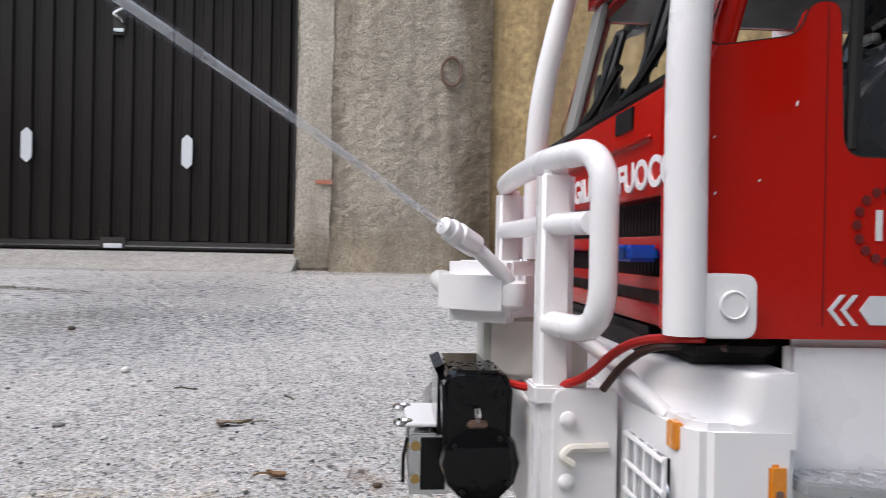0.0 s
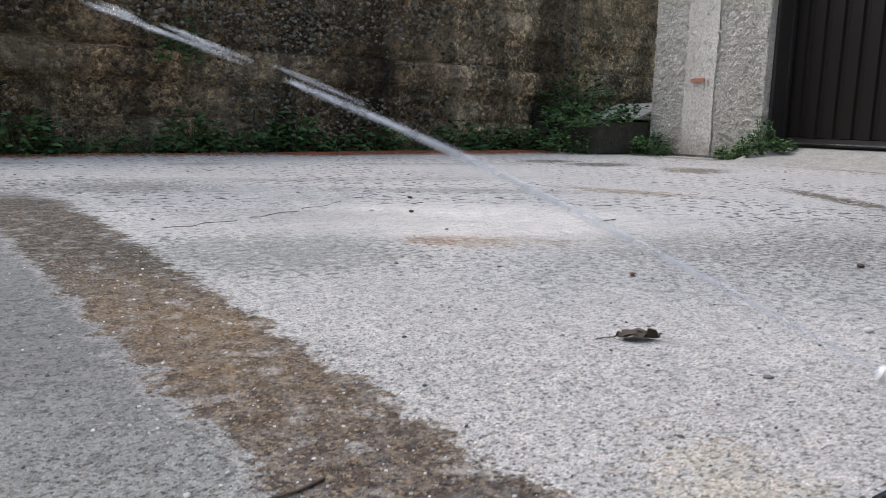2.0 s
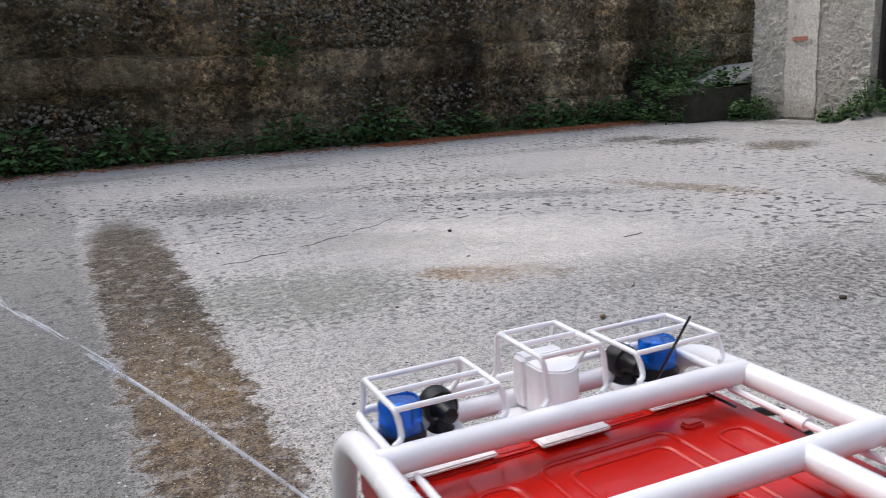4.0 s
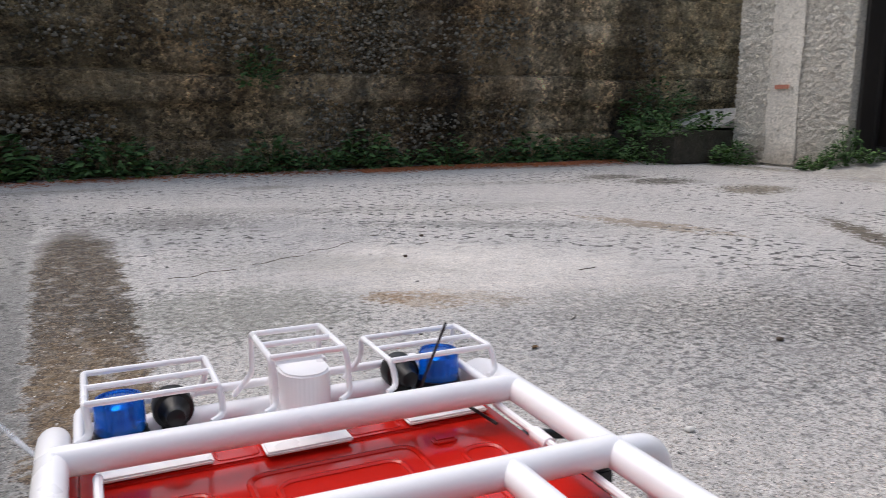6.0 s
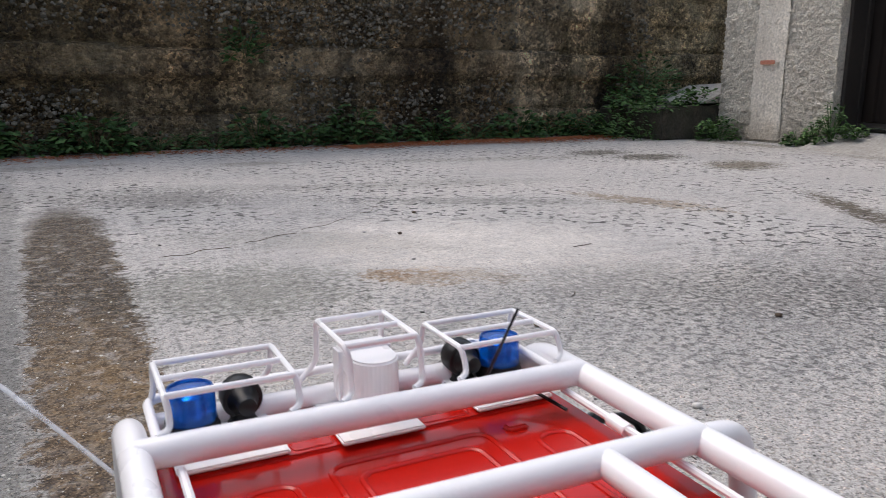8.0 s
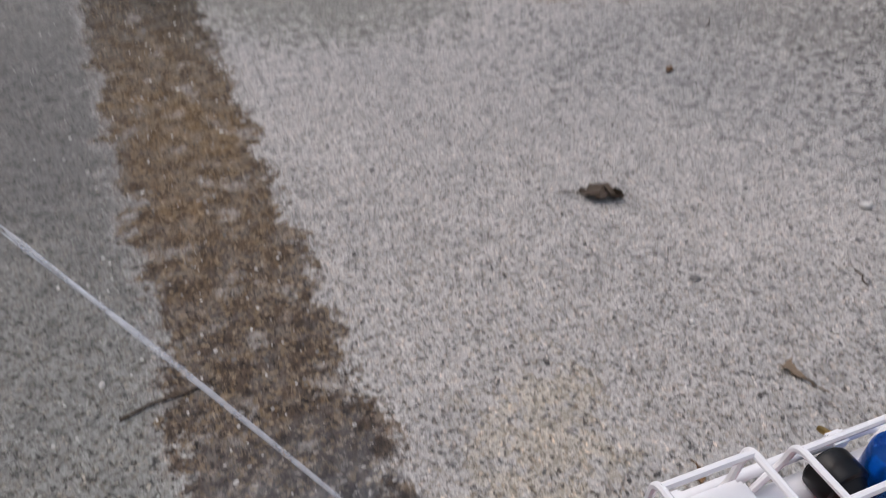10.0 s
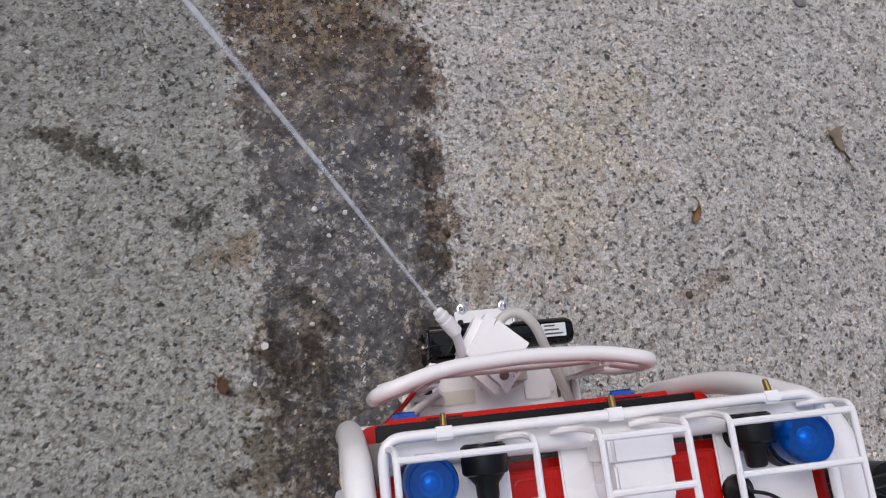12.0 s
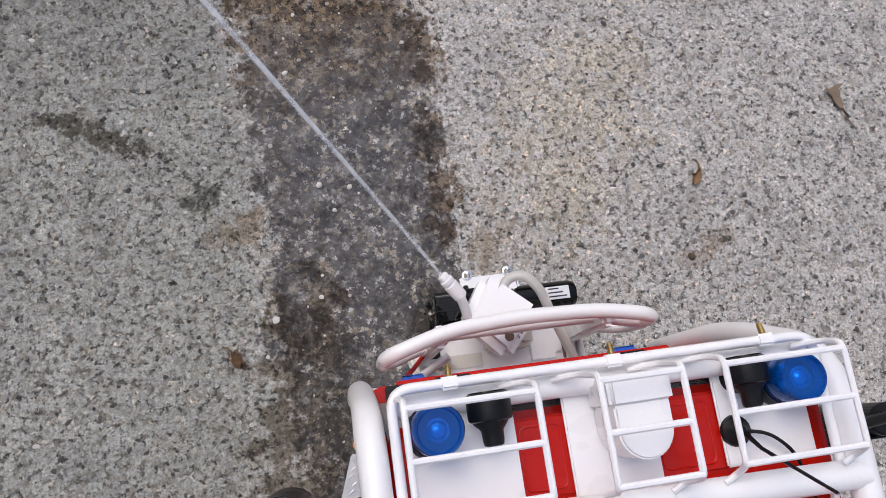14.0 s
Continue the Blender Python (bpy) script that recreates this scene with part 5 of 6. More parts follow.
n0 = Vector((-0.0325, 0.0545, 0.1775))
nd = Vector((-0.0150, 0.0178, 0.0100)).normalized()
elbow = part("elbow", tube(rounded([(-0.0255, 0.0375, 0.156), (-0.0285, 0.041, 0.165), (-0.0305, 0.0485, 0.1715), tuple(n0 + nd * 0.003)], 0.007, 6), 0.0033, 14), WHITE, monitor)
part("nozzle", tube([n0 + nd * d for d in (0, 0.0008, 0.0014, 0.0125, 0.013, 0.0142, 0.0146, 0.0172, 0.0176, 0.021, 0.022)], 0.005, 18, [0.0034, 0.0036, 0.0048, 0.005, 0.0041, 0.0041, 0.0047, 0.0046, 0.0038, 0.0036, 0.002]), WHITE, monitor, "white plastic nozzle")
part("hose", tube(rounded([(-0.002, 0.058, 0.1585), (0.004, 0.067, 0.16), (0.015, 0.068, 0.164), (0.025, 0.058, 0.162), (0.036, 0.034, 0.15), (0.05, 0.006, 0.136)], 0.014, 6), 0.0035, 12), HOSE, monitor, "milky translucent water hose")
part("wire_post", box(-0.048, -0.04, 0.012, 0.02, 0.12, 0.146, 0.001), CREAM, monitor)

duct = part("cable_duct", box(-0.0605, -0.0425, 0.0165, 0.0355, 0.1195, 0.1265, 0.0008), WHITE, bumper, "white cable duct beside the winch")
# no hole is cut: a black slab gives the shade inside the duct
part("duct_hole_shade", box(-0.0525, -0.0455, 0.0205, 0.0315, 0.1262, 0.1268, 0.0002), BLACK, duct, "black slab standing for the dark inside of the opening")
part("mount_plate", prism([(0.0215, 0.0105), (0.0405, 0.0105), (0.0405, 0.0145), (0.0445, 0.0145), (0.0445, 0.0335), (0.0215, 0.0335)], "z", 0.1208, 0.1245, 0.0006), WHITE, bumper, "stepped white mounting plate")
part("plate_edge", box(0.0462, 0.0478, 0.0095, 0.0335, 0.1205, 0.1238, 0.0004), RUST, bumper, "rusty plate edge")
part("stained_floor", box(-0.0415, -0.0145, 0.0115, 0.0215, 0.121, 0.1222, 0.0004), CREAM, bumper, "stained cream floor plate")
# cables from the winch into the cab
part("red_cable", tube(rounded([(-0.018, 0.045, 0.122), (-0.05, 0.034, 0.1235), (-0.063, 0.018, 0.1285), (-0.078, 0.006, 0.1465), (-0.1, -0.012, 0.1495)], 0.014, 6), 0.0017, 8), WIRE_RED, truck, "red battery cable")
part("brown_cable", tube(rounded([(-0.069, 0.012, 0.127), (-0.075, 0.007, 0.137), (-0.086, 0.0, 0.1455), (-0.1, -0.02, 0.1465)], 0.01, 6), 0.0015, 8), WIRE_BROWN, truck, "dark brown cable")
part("diagonal_stay", tube([(-0.043, 0.02, 0.1475), (-0.064, 0.008, 0.137), (-0.09, -0.0045, 0.122)], 0.0029, 12), WHITE, truck, "white diagonal stay behind the bull bar")

# ---- roll bars on the roof ----
rack = part("roll_bar", tube(rounded([(-RAIL_X, -0.31, RAIL_Z), (-RAIL_X, -0.0195, RAIL_Z), (-RAIL_X, -0.0012, 0.258), (-RAIL_X, -0.002, 0.1515)], 0.032, 12), R1, 18), WHITE, truck, "thick white tubular roll bars over the cab")
part("side_rail", tube(rounded([(0.1035, -0.31, RAIL_Z), (0.1035, -0.0165, RAIL_Z), (0.104, 0.0045, 0.258), (0.1045, 0.005, 0.1515)], 0.032, 12), R1, 18), WHITE, rack)
part("crossbar", tube([(-RAIL_X, -0.066, RAIL_Z + 0.001), (0.1035, -0.071, RAIL_Z + 0.001)], R1, 18), WHITE, rack)
part("crossbar", tube([(-RAIL_X, -0.146, RAIL_Z + 0.001), (0.1035, -0.152, RAIL_Z + 0.001)], R1, 18), WHITE, rack)
for x0 in (-0.0545, 0.0545):
    part("brace", tube([(x0, -0.149, RAIL_Z + 0.001), (x0, -0.31, RAIL_Z + 0.001)], 0.0062, 16), WHITE, rack)
part("outer_post", tube(rounded([(0.106, -0.1525, RAIL_Z + 0.0004), (0.124, -0.1535, RAIL_Z - 0.0005), (0.1275, -0.156, RAIL_Z - 0.024), (0.1275, -0.158, 0.16)], 0.011, 6), 0.006, 16), WHITE, rack, "white post bent down outside the rail")
front_bar = part("front_bar", tube(rounded([(-0.0985, -0.064, 0.349), (-0.0985, -0.008, 0.3495), (0.0945, -0.008, 0.3495), (0.0945, -0.066, 0.349)], 0.009, 6), 0.0023, 10), WHITE, rack, "thin white spray bar with brass jets")
for x0 in (-0.073, 0.0, 0.072):
    jet = part("spray_jet", tube([(x0, -0.0055, 0.3495), (x0 + 0.0005, -0.0015, 0.3475), (x0 + 0.0005, -0.0002, 0.347)], 0.0014, 10, [0.0015, 0.0014, 0.0011]), BRASS, front_bar, "brass spray jet")
    part("clip", box(x0 - 0.0045, x0 + 0.0045, -0.0108, -0.0052, 0.3465, 0.3525, 0.0012), WHITE, front_bar)
for sx in (-1, 1):
    rod = part("water_pipe", tube([(sx * 0.092, -0.072, 0.343), (sx * 0.0925, -0.31, 0.339)], 0.0019, 8), WHITE, rack, "thin white pipe along the roof edge")
    for yy in (-0.115, -0.205):
        part("pipe_joint", tube([(sx * 0.0921, yy + 0.006, 0.3422), (sx * 0.0923, yy - 0.006, 0.3415)], 0.0034, 10), WHITE, rod)
    foot_ = part("rail_foot", prism([(q.x, q.y) for q in rounded([(-0.005, 0.16, 0), (-0.005, 0.1508, 0), (-0.0234, 0.1508, 0), (-0.0234, 0.1708, 0), (-0.005, 0.1708, 0), (-0.005, 0.161, 0)], 0.0042, 6)], "x", sx * 0.1045, sx * 0.1125, 0.0007), WHITE, rack, "white mounting bracket")
    part("bolt_cap", lathe([(0.0046, 0.0), (0.0045, 0.0008), (0.0041, 0.001), (0.0038, 0.0006)] if sx > 0 else [(0.0038, -0.0006), (0.0041, -0.001), (0.0045, -0.0008), (0.0046, 0.0)], (sx * 0.1125, -0.0158, 0.1612), 'x', 24), WHITE, foot_)

# roof plates below the lamps
for x0, x1 in ((-0.093, -0.045), (-0.0225, 0.0185), (0.049, 0.093)):
    part("roof_plate", box(x0, x1, -0.0615 if x0 != -0.0225 else -0.066, -0.008, ZR + 0.002, ZR + 0.0042, 0.0008), WHITE, truck, "white mounting plate on the roof")
for x0 in (-0.069, 0.0045, 0.071):
    part("plate_spacer", box(x0 - 0.008, x0 + 0.008, -0.055, -0.032, ZR - 0.001, ZR + 0.0022, 0.001), WHITE, truck)
part("front_tube", tube([(-0.098, -0.0145, 0.3385), (0.098, -0.0155, 0.3385)], 0.0058, 14), WHITE, rack)


def guard(x0, x1, z, name_label):
    """A wire cage over a lamp: three rods across, two along, legs front and back."""
    r = 0.00145
    zb = 0.349

    def bent(x, turn):
        """One long rod: a foot turned aside in front, the top run, a short hook behind."""
        return tube(rounded([(x - turn, -0.0125, zb - 0.003), (x - turn * 0.4, -0.012, zb + 0.003), (x, -0.0122, zb + 0.008), (x, -0.0138, z - 0.002), (x, -0.0165, z), (x, -0.0575, z), (x + 0.001, -0.0595, z - 0.005), (x + 0.001, -0.062, zb + 0.008), (x - 0.0045, -0.065, zb + 0.0068)], 0.0028, 4), r, 8)

    g = part("lamp_guard", bent(x0, 0.003 if x0 < -0.05 else 0.01), WHITE, truck, name_label)
    part("side_rod", bent(x1, 0.01), WHITE, g)
    for yy in (-0.0165, -0.037, -0.0575):
        part("cross_rod", tube([(x0, yy, z), (x1, yy, z)], r, 8), WHITE, g)
    return g


guard(-0.095, -0.041, 0.3695, "white wire guard over a blue beacon")
guard(-0.0175, 0.0175, 0.3785, "taller white wire guard over the siren")
guard(0.041, 0.096, 0.3685, "white wire guard over a blue beacon")

for bx in (-0.0812, 0.081):
    beacon = part("beacon", lathe([(0.0125, 0.0), (0.0128, 0.004), (0.0118, 0.0055), (0.0118, 0.0075)], (bx, -0.0265, ZR + 0.0041), 'z', 24), BLACK, truck, "blue rotating beacon on a black base")
    part("beacon_lens", lathe([(0.0108, 0.0), (0.0113, 0.001), (0.0109, 0.0145), (0.0102, 0.0158), (0.0092, 0.0158), (0.0086, 0.0149), (0.0005, 0.0149)], (bx, -0.0265, ZR + 0.0115), 'z', 28), BLUE_LENS, beacon, "translucent blue dome")
    part("beacon_core", lathe([(0.005, 0.0), (0.005, 0.011), (0.003, 0.0125)], (bx, -0.0265, ZR + 0.0116), 'z', 14), CHROME, beacon)
for bx in (-0.0575, 0.0605):
    spot = part("searchlight", lathe([(0.0078, -0.0262), (0.0092, -0.0256), (0.0096, -0.0245), (0.0096, -0.0158), (0.0092, -0.0146), (0.0082, -0.014)], (bx, 0.0, 0.3485), 'y', 28), BLACK, truck, "round black searchlight on the roof plate")
    part("rear_boss", lathe([(0.003, -0.0365), (0.0042, -0.0358), (0.0046, -0.034), (0.0048, -0.0298), (0.0072, -0.0268), (0.0076, -0.0255)], (bx, 0.0, 0.3485), 'y', 22), BLACK, spot)
    part("neck", lathe([(0.0074, 0.0), (0.006, 0.002), (0.005, 0.008)], (bx, -0.0225, ZR + 0.004), 'z', 18), BLACK, spot)
    part("lens", lathe([(0.0084, -0.0143), (0.0082, -0.0136), (0.002, -0.0132)], (bx, 0.0, 0.3485), 'y', 24), GLOSS_BLACK, spot)
siren = part("siren", box(-0.0105, 0.0175, -0.0285, -0.0155, ZR + 0.004, 0.3665, 0.0022, 3), WHITE, truck, "white horn siren box")
part("horn", prism([(0.0158, -0.027)] + [(0.0035 + 0.0122 * math.cos(a_), -0.0375 - 0.0128 * math.sin(a_)) for a_ in [i * math.pi / 18 for i in range(19)]] + [(-0.0088, -0.027)], "z", ZR + 0.004, 0.3645, 0.0022, 3), WHITE, siren)
antenna = part("antenna", lathe([(0.0072, 0.0), (0.0068, 0.002), (0.0035, 0.0045), (0.002, 0.007)], (0.0555, -0.046, ZR + 0.004), 'z', 18), BLACK, truck, "black whip antenna on a round foot")
part("whip", tube([(0.0565, -0.0462, ZR + 0.009), (0.0585, -0.054, 0.351), (0.0645, -0.071, 0.3885)], 0.0009, 6, [0.0014, 0.0009, 0.0007]), BLACK, antenna)
part("whip_lead", tube(rounded([(0.0575, -0.0462, 0.3405), (0.068, -0.0485, 0.3425), (0.079, -0.058, 0.3415), (0.087, -0.082, 0.337)], 0.01, 6), 0.0009, 6), BLACK, antenna)

# ---- mirrors ----
for sx in (-1, 1):
    mx = 0.1525 if sx < 0 else 0.1645
    mirror = part("mirror", prism([(sx * mx + 0.013 * math.cos(a_), -0.055 + 0.0088 * math.sin(a_)) for a_ in [i * math.tau / 28 for i in range(28)]], "z", 0.231, 0.2975 if sx < 0 else 0.294, 0.0042, 4), BLACK, truck, "black side mirror on a bent arm")
    part("mirror_glass", box(sx * mx - 0.0085, sx * mx + 0.0085, -0.0648, -0.0638, 0.237, 0.286, 0.0004), GLOSS_BLACK, mirror, "dark mirror glass")
    arm = rounded([(sx * 0.1035, -0.0585, 0.313), (sx * 0.128, -0.0545, 0.3125), (sx * (mx - 0.0045), -0.0525, 0.306), (sx * mx, -0.0545, 0.284)], 0.014, 6)
    part("mirror_arm", tube(arm, 0.0029, 12), BLACK, mirror)
    part("mirror_mount", prism([(sx * 0.1032, -0.0672), (sx * 0.1032, -0.0502), (sx * 0.1175, -0.051), (sx * 0.1285, -0.0518), (sx * 0.1285, -0.0572), (sx * 0.1175, -0.0632)], "z", 0.3095, 0.3165, 0.0028, 4), BLACK, mirror, "black flattened mirror bracket")

# ---- chassis and wheels ----
frame_rail = part("chassis", box(-0.045, -0.033, -0.3, 0.0, 0.075, 0.1, 0.002), INTERIOR, truck, "dark steel chassis")
part("chassis_rail", box(0.033, 0.045, -0.3, 0.0, 0.075, 0.1, 0.002), INTERIOR, frame_rail)
part("chassis_deck", box(-0.07, 0.07, -0.3, -0.002, 0.1, 0.15, 0.003), INTERIOR, frame_rail)
for yy in (-0.095, -0.27):
    part("axle", tube([(-0.075, yy, 0.052), (0.075, yy, 0.052)], 0.009, 10), INTERIOR, frame_rail)
    part("spring", box(-0.043, 0.043, yy - 0.02, yy + 0.02, 0.055, 0.078, 0.003), INTERIOR, frame_rail)
    for sx in (-1, 1):
        prof = [(0.03, -0.016), (0.047, -0.0175), (0.0515, -0.014), (0.052, 0.0), (0.0515, 0.014), (0.047, 0.0175), (0.03, 0.016)]
        wheel = part("wheel", lathe(prof, (sx * 0.083, yy, 0.052), 'x', 32), RUBBER, truck, "black rubber tyre on a white rim")
        part("rim", lathe([(0.031, -0.015), (0.031, 0.015), (0.026, 0.012), (0.012, 0.01), (0.009, 0.016), (0.004, 0.017)] if sx > 0 else [(0.004, -0.017), (0.009, -0.016), (0.012, -0.01), (0.026, -0.012), (0.031, -0.015), (0.031, 0.015)], (sx * 0.083, yy, 0.052), 'x', 24), WHITE, wheel)

# ---- the water jet ----
def jet_point(s):
    az, el, v = radians(129), radians(26.5), 5.2
    o = n0 + nd * 0.022
    return Vector((o.x + v * s * math.cos(el) * math.cos(az), o.y + v * s * math.cos(el) * math.sin(az), o.z + v * s * math.sin(el) - 4.9 * s * s))


mj, nj, lj, bj = material("streaming_water")
bj.inputs["Base Color"].default_value = (0.9, 0.92, 0.95, 1)
bj.inputs["Roughness"].default_value = 0.2
tj = nj.new("ShaderNodeBsdfTransparent")
xj = nj.new("ShaderNodeMixShader")
lj.new(ramp_node(nj, lj, noise_node(nj, lj, position(nj), 55, 4), [(0.35, 0.16), (0.7, 0.42)]), xj.inputs[0])
lj.new(tj.outputs[0], xj.inputs[1])
lj.new(bj.outputs[0], xj.inputs[2])
lj.new(xj.outputs[0], nj["Material Output"].inputs["Surface"])
mist, nm_, lm_, bm_ = material("fine_spray")
bm_.inputs["Base Color"].default_value = (0.85, 0.88, 0.95, 1)
tm_ = nm_.new("ShaderNodeBsdfTransparent")
xm_ = nm_.new("ShaderNodeMixShader")
lm_.new(ramp_node(nm_, lm_, noise_node(nm_, lm_, position(nm_), 40, 4), [(0.3, 0.01), (0.7, 0.07)]), xm_.inputs[0])
lm_.new(tm_.outputs[0], xm_.inputs[1])
lm_.new(bm_.outputs[0], xm_.inputs[2])
lm_.new(xm_.outputs[0], nm_["Material Output"].inputs["Surface"])
rj = random.Random(11)
jp, jr, kr = [], [], []
for i in range(80):
    s = i / 79 * 0.062
    jp.append(jet_point(s))
    jr.append((0.0011 + 0.02 * s) * min(1.0, (84 - i) / 30))
    kr.append((0.0014 + 0.048 * s) * min(1.0, (84 - i) / 30))
stream = tagged(new("water_jet", mesh_of("water_jet", tube(jp, 0.001, 10, jr), mj)), "thin white jet of water arching from the nozzle", "water jet", kind="stuff")
part("spray", tube(jp, 0.001, 12, kr), mist, stream, "faint spray around the jet")
# further out the jet tears into threads, then into drops
bm = bmesh.new()
for i in range(46):
    s = 0.05 + 0.2 * rj.random() ** 1.3
    d_ = Vector((rj.gauss(0, 1), rj.gauss(0, 1), rj.gauss(0, 1))) * (0.001 + 0.03 * (s - 0.05))
    ln = rj.uniform(0.002, 0.006)
    tube([jet_point(s - ln) + d_, jet_point(s) + d_, jet_point(s + ln) + d_], 0.001, 6, [0.0003, rj.uniform(0.0007, 0.0014), 0.0003], bm=bm)
part("water_threads", bm, mj, stream, "torn threads of water")
verts, faces = [], []
for i in range(420):
    s = 0.1 + 0.38 * rj.random()
    c = jet_point(s) + Vector((rj.gauss(0, 1), rj.gauss(0, 1), rj.gauss(0, 1))) * (0.002 + 0.09 * max(0, s - 0.08))
    if c.z > 0.01:
        add_stone(verts, faces, c, rj.uniform(0.001, 0.0034), rj, 1.3)
drops = tagged(new("water_drops", raw("water_drops", verts, faces, mj, True)), "drops of water breaking from the jet", "water", kind="stuff")


# ---- loose things on the ground ----
def scatter(name, label, n_, area, size, mat, seed, keep=None, category="gravel"):
    r_ = random.Random(seed)
    vv, ff = [], []
    while n_ > 0:
        px, py = area(r_)
        if keep and not keep(px, py, r_):
            continue
        rad = size(r_)
        add_stone(vv, ff, (px, py, rad * 0.15), rad, r_, 0.55)
        n_ -= 1
    return tagged(new(name, raw(name, vv, ff, mat)), label, category, kind="stuff")


scatter("stone_chips", "loose grey stone chips on the concrete", 3600, lambda r_: (r_.uniform(-0.7, 0.95), r_.uniform(-0.2, 1.1)), lambda r_: 0.0008 + 0.0022 * r_.random() ** 2.5, STONE, 3)
scatter("pale_pebbles", "pale pebbles lying in the damp strip", 220, lambda r_: (r_.gauss(-0.12, 0.12) - 0.03, r_.uniform(0.05, 1.6)), lambda r_: 0.001 + 0.0024 * r_.random() ** 3, PEBBLE, 9)
scatter("coarse_grit", "scattered dark grit on the yard", 900, lambda r_: (r_.uniform(-1.2, 4.6), r_.uniform(0.4, 5.2)), lambda r_: 0.0018 + 0.0055 * r_.random() ** 3.5, STONE, 4)


def leaf(name, label, mat, length, width, curl, at, turn, seed, lift=0.0, crumple=0.04, wedge=False, bend=0.0):
    """A dry leaf: a curled blade with a stalk."""
    r_ = random.Random(seed)
    bm = bmesh.new()
    rows = 9
    grid = []
    for i in range(rows):
        t = i / (rows - 1)
        wdt = width * (math.sin(math.pi * min(1, t * 0.9 + 0.08)) ** 0.8 if not wedge else max(0.06, (1 - t) ** 1.3)) * (1 + r_.uniform(-0.3, 0.3)) * 0.5
        row = []
        for j in (-1, -0.5, 0, 0.5, 1):
            z = curl * (abs(j) ** 1.5) * width + curl * 0.6 * length * (t - 0.5) ** 2 + r_.uniform(0, crumple) * length + 0.001 + lift
            row.append(bm.verts.new((t * length - length / 2 + r_.uniform(-1, 1) * crumple * length * 0.6, j * wdt * (1 + r_.uniform(-0.25, 0.25)) + bend * length * (t - 0.5) ** 2, z)))
        grid.append(row)
    for a, b in zip(grid, grid[1:]):
        for j in range(4):
            bm.faces.new((a[j], a[j + 1], b[j + 1], b[j]))
    geo = bmesh.ops.extrude_face_region(bm, geom=bm.faces[:])
    bmesh.ops.translate(bm, verts=[g for g in geo["geom"] if isinstance(g, bmesh.types.BMVert)], vec=(0, 0, 0.0008))
    bmesh.ops.recalc_face_normals(bm, faces=bm.faces[:])
    ob = thing(name, bm, mat, label, "leaf")
    part("stalk", tube([(length / 2 - 0.002, 0, 0.003), (length * 0.75, 0.002, 0.003), (length * 0.95, 0.006, 0.0015)], 0.0008, 6), mat, ob)
    ob.matrix_world = pose(at[0], at[1], 0.0, 0, 0, turn)
    return ob


leaf("dry_leaf", "dark curled dead leaf lying on the concrete", DEAD, 0.06, 0.03, 0.1, (0.398, 0.592), 150, 1, crumple=0.16, bend=0.4)
leaf("dry_leaf", "tan dry leaf with a long stalk on the concrete", TAN, 0.034, 0.017, 0.12, (0.415, 0.236), -75, 2, crumple=0.06, wedge=True, bend=0.25)
leaf("dry_leaf", "small brown leaf scrap on the concrete", DRY, 0.02, 0.01, 0.3, (0.722, 0.89), 30, 3)
leaf("dry_leaf", "small brown leaf scrap on the concrete", DRY, 0.018, 0.009, 0.3, (0.245, 0.172), 60, 4)
leaf("dry_leaf", "small reddish leaf scrap on the concrete", DRY, 0.016, 0.008, 0.2, (-0.204, 0.052), 110, 6)
for k, (px, py, turn, ln) in enumerate(((1.28, 1.485, 10, 0.08), (0.93, 1.05, 40, 0.05), (1.75, 1.3, 60, 0.06), (0.55, 0.2, 20, 0.03), (0.6, 0.33, 70, 0.03), (1.0, 2.1, 15, 0.06), (-0.183, 0.43, 11, 0.09))):
    r_ = random.Random(50 + k)
    tw = thing("twig", tube([(-ln / 2, 0, 0.002), (-ln / 6, r_.uniform(-0.004, 0.004), 0.0026), (ln / 5, r_.uniform(-0.004, 0.004), 0.002), (ln / 2, 0.003, 0.0018)], 0.0008 + ln * 0.007, 6), DEAD, "thin dark twig lying on the concrete", "twig", "twigs on the yard")
    tw.matrix_world = pose(px, py, 0, 0, 0, turn)
for px, py, rad, mat, lb in ((0.72, 0.443, 0.009, PEBBLE, "small white pebble on the concrete"), (0.363, 0.341, 0.0035, PEBBLE, "small white pebble on the concrete"), (-0.118, 0.201, 0.004, PEBBLE, "small white pebble on the concrete"), (1.222, 0.713, 0.009, DEAD, "small dark stone on the concrete"), (0.223, 0.095, 0.004, DEAD, "small dark stone on the concrete"), (0.0, 0.171, 0.004, DEAD, "small dark stone on the concrete"), (0.62, 0.4, 0.005, PEBBLE, "small white pebble on the concrete"), (0.85, 1.9, 0.009, DEAD, "small dark stone on the concrete"), (1.06, 2.25, 0.01, DEAD, "small dark stone on the concrete")):
    vv, ff = [], []
    add_stone(vv, ff, (0, 0, rad * 0.4), rad, random.Random(int(px * 1000)), 0.6)
    pb = tagged(new("pebble", raw("pebble", vv, ff, mat, True)), lb, "pebble", "pebbles on the yard")
    pb.location = (px, py, 0)

# crack in the slab
crack_pts = [(0.1 + 0.93 * t + 0.012 * math.sin(t * 31), 1.885 + 0.24 * t + 0.36 * t * t + 0.012 * math.sin(t * 47 + 1), 0.0006) for t in [i / 40 for i in range(41)]]
for i0, i1 in ((0, 9), (11, 19), (21, 30), (33, 40)):
    part("slab_crack", tube(crack_pts[i0:i1 + 1], 0.002, 5, [0.0004 + 0.0013 * abs(math.sin(i * 1.7)) for i in range(i0, i1 + 1)]), DEAD, ground, "thin dark crack across the slab")


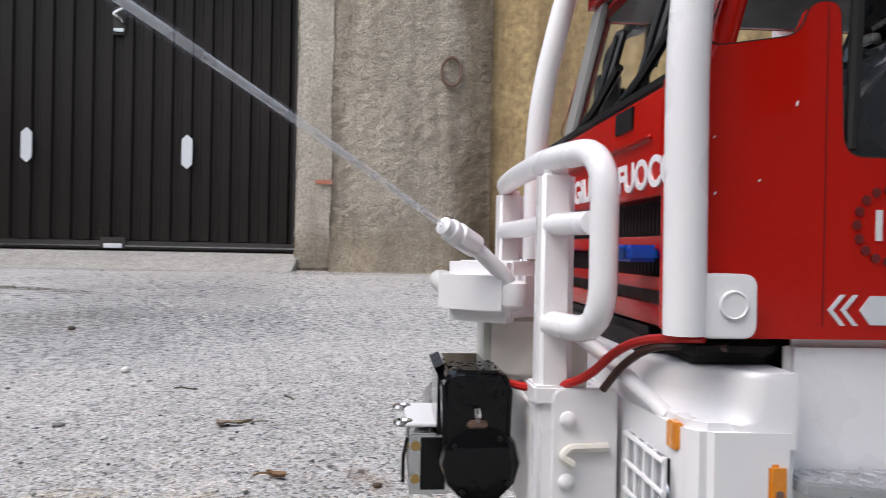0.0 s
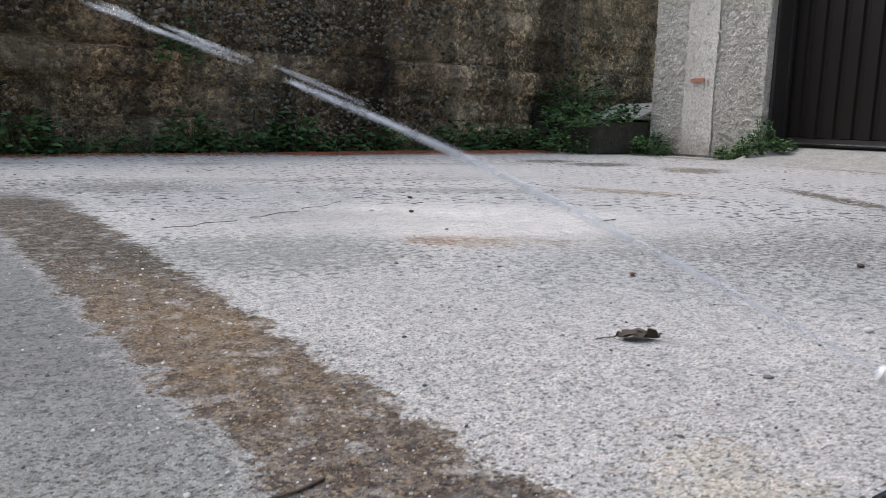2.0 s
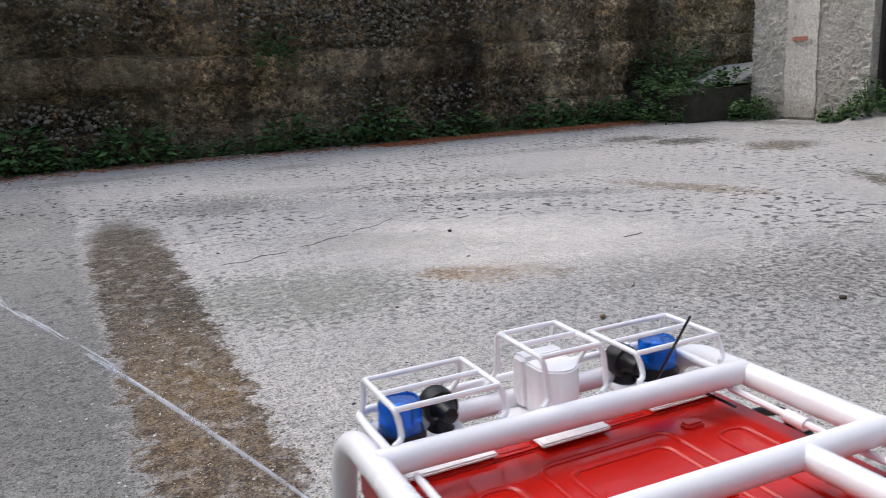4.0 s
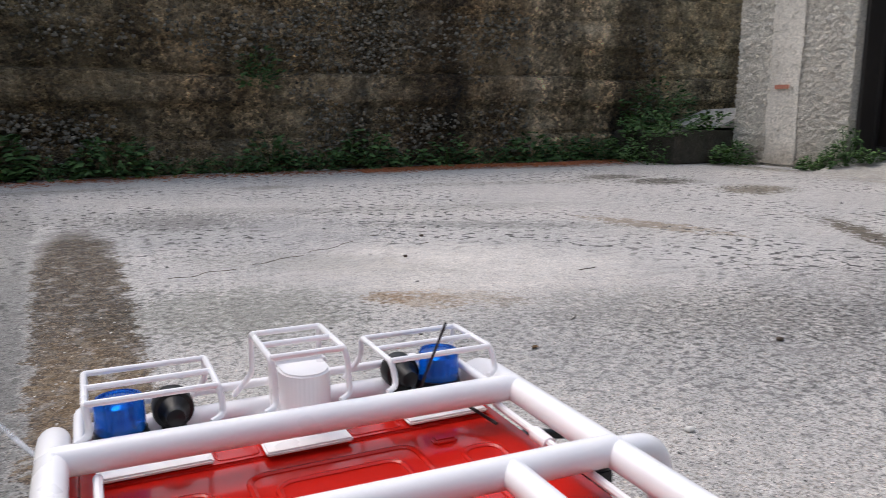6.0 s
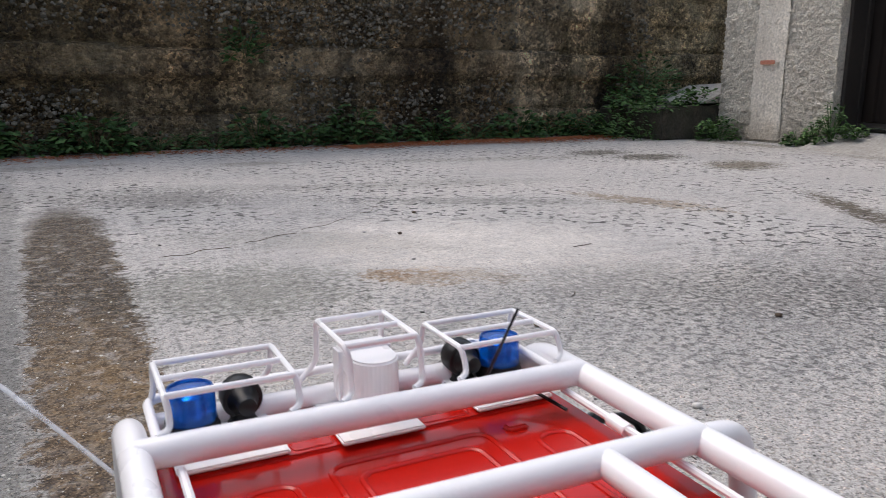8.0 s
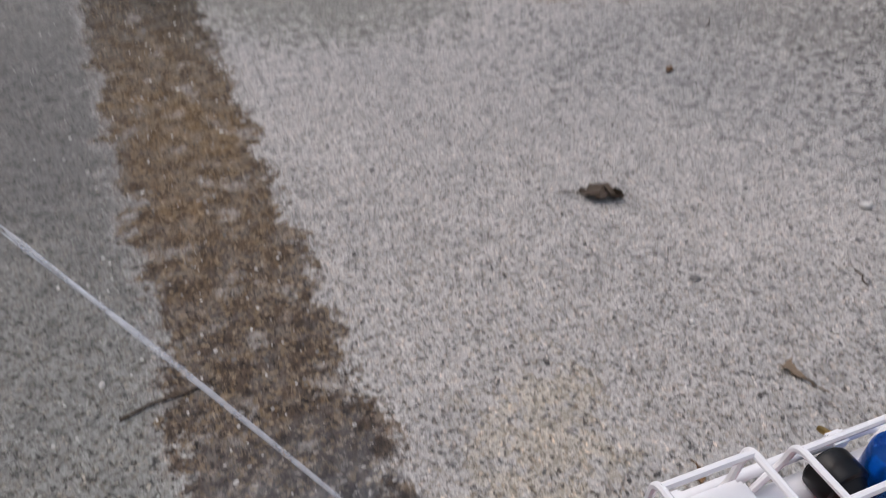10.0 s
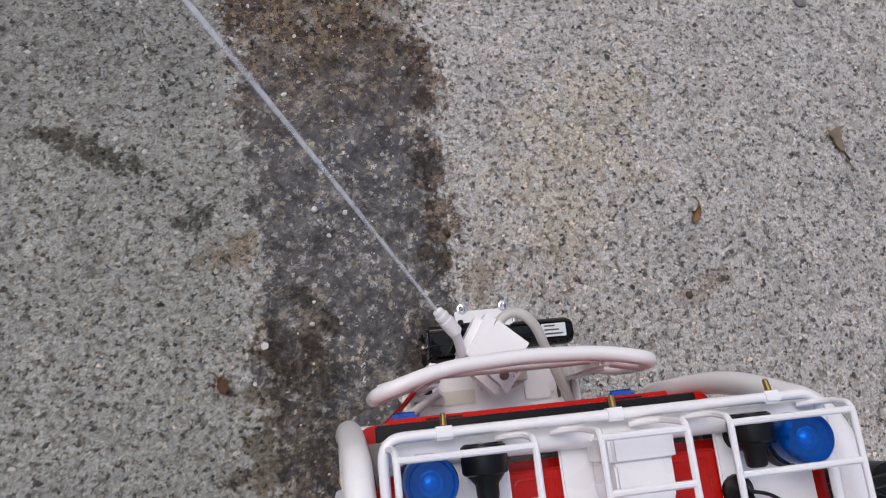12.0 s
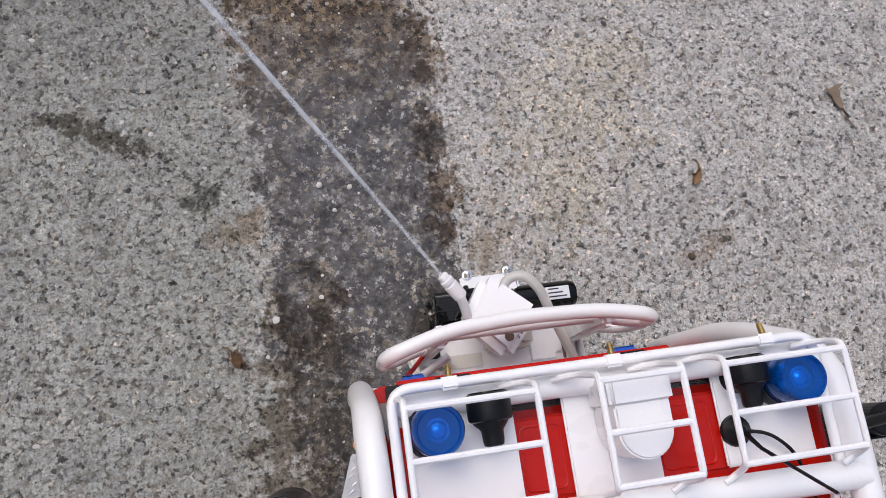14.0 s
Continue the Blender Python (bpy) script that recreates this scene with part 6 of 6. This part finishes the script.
# ---- weeds along the wall ----
def weed(label, at, spread, height, leaves, seed, leaf_size=0.06):
    r_ = random.Random(seed)
    vv, ff = [], []
    for i in range(int(leaves * 1.6)):
        a = r_.uniform(0, math.tau)
        rad = spread * math.sqrt(r_.random())
        z = height * (r_.random() ** 1.3) * (1 - 0.5 * (rad / spread) ** 2)
        c = Vector((rad * math.cos(a), rad * math.sin(a) * 0.55, z + 0.01))
        ln = leaf_size * r_.uniform(0.5, 1.2)
        d = Vector((math.cos(a) + r_.uniform(-.6, .6), math.sin(a) + r_.uniform(-.6, .6), r_.uniform(-0.35, 0.7))).normalized()
        side = d.cross(Vector((r_.uniform(-.3, .3), r_.uniform(-.3, .3), 1))).normalized() * ln * 0.33
        nrm = side.cross(d).normalized() * ln * 0.1
        k = len(vv)
        vv += [c, c + d * ln * 0.35 + side - nrm, c + d * ln * 0.75 + side * 0.7 - nrm, c + d * ln - nrm * 2, c + d * ln * 0.75 - side * 0.7 - nrm, c + d * ln * 0.35 - side - nrm, c + d * ln * 0.5 + nrm]
        ff += [(k, k + 1, k + 6), (k + 1, k + 2, k + 6), (k + 2, k + 3, k + 6), (k + 3, k + 4, k + 6), (k + 4, k + 5, k + 6), (k + 5, k, k + 6)]
    ob = tagged(new("weed", raw("weed", [tuple(v) for v in vv], ff, GREEN)), label, "weed", "weeds along the wall", "stuff")
    bm = bmesh.new()
    for i in range(9):
        a = r_.uniform(0, math.tau)
        e = Vector((spread * 0.8 * math.cos(a), spread * 0.4 * math.sin(a), height * r_.uniform(0.5, 0.95)))
        tube([(0, 0, 0), e * 0.5 + Vector((0, 0, 0.02)), e], 0.003, 5, bm=bm)
    st = new("stems", mesh_of("stems", bm, GREEN))
    st.parent = ob
    tagged(st, kind="stuff")
    ob.location = at
    return ob


wr = random.Random(21)
for wx, sp, hh, nn, ls in ((-1.75, 0.36, 0.34, 190, 0.085), (-1.2, 0.3, 0.3, 150, 0.085), (-0.75, 0.34, 0.36, 210, 0.09), (-0.3, 0.22, 0.16, 70, 0.06), (0.1, 0.26, 0.3, 130, 0.075), (0.5, 0.26, 0.14, 70, 0.05), (0.9, 0.22, 0.16, 70, 0.05), (1.2, 0.2, 0.3, 90, 0.07), (1.55, 0.24, 0.2, 90, 0.06), (1.95, 0.24, 0.32, 120, 0.075), (2.3, 0.2, 0.16, 60, 0.05), (2.65, 0.22, 0.26, 90, 0.065), (3.05, 0.24, 0.14, 70, 0.05), (3.45, 0.26, 0.26, 120, 0.07), (3.85, 0.22, 0.22, 110, 0.06), (4.15, 0.22, 0.26, 120, 0.065)):
    weed("low green weeds growing at the foot of the wall", (wx, WALL_Y - 0.13 + wr.uniform(-0.04, 0.04), 0), sp, hh, nn, int(wx * 100) + 900, ls)
weed("low green weed growing out of the wall", (1.15, WALL_Y - 0.06, 0.62), 0.16, 0.3, 90, 77)
weed("ivy and weeds on the cement step", (4.55, 5.1, 0.24), 0.3, 0.2, 160, 78)
weed("ivy and weeds on the cement step", (5.0, 4.75, 0.28), 0.3, 0.16, 130, 79)
weed("ivy and weeds hanging behind the step", (4.85, 5.35, 0.35), 0.4, 0.4, 220, 80)
weed("dark green weeds at the foot of the pillar", (FX - 0.08, 3.72, 0), 0.13, 0.12, 120, 81, 0.04)
weed("dark green weeds at the foot of the pillar", (FX - 0.08, 3.56, 0), 0.1, 0.2, 110, 87, 0.04)
weed("dark green weeds at the foot of the pillar", (FX - 0.04, 3.26, 0.08), 0.1, 0.11, 70, 88, 0.04)
weed("dark green weeds at the foot of the pillar", (FX - 0.08, 3.43, 0.02), 0.13, 0.33, 170, 82, 0.042)
weed("dark green weeds at the foot of the pillar", (FX - 0.12, 4.45, 0), 0.24, 0.2, 230, 83, 0.05)
weed("dark green weeds at the foot of the step", (4.4, 4.85, 0), 0.35, 0.26, 260, 84, 0.045)
weed("dark green weeds at the foot of the step", (4.36, 5.15, 0), 0.3, 0.28, 240, 85, 0.045)
weed("ivy and weeds on the cement step", (4.5, 4.75, 0.22), 0.28, 0.12, 160, 86, 0.045)

# reddish dry needles swept against the wall
r_ = random.Random(31)
vv, ff = [], []
for i in range(7000):
    px = r_.uniform(-1.5, 4.4) if i % 3 == 0 else r_.uniform(1.8, 4.3)
    py = WALL_Y - 0.22 - abs(r_.gauss(0, 0.16)) + 0.05 * math.sin(px * 3)
    a, ln = r_.uniform(0, math.tau), r_.uniform(0.012, 0.05)
    k = len(vv)
    dx, dy = math.cos(a) * ln / 2, math.sin(a) * ln / 2
    ox, oy = -math.sin(a) * 0.003, math.cos(a) * 0.003
    z = r_.uniform(0.001, 0.012)
    vv += [(px - dx - ox, py - dy - oy, z), (px + dx - ox, py + dy - oy, z + 0.003), (px + dx + ox, py + dy + oy, z + 0.003), (px - dx + ox, py - dy + oy, z), (px, py, z + 0.004)]
    ff += [(k, k + 1, k + 4), (k + 1, k + 2, k + 4), (k + 2, k + 3, k + 4), (k + 3, k, k + 4)]
tagged(new("dry_needles", raw("dry_needles", vv, ff, NEEDLES)), "reddish dry needles and litter swept against the wall", "litter", kind="stuff")
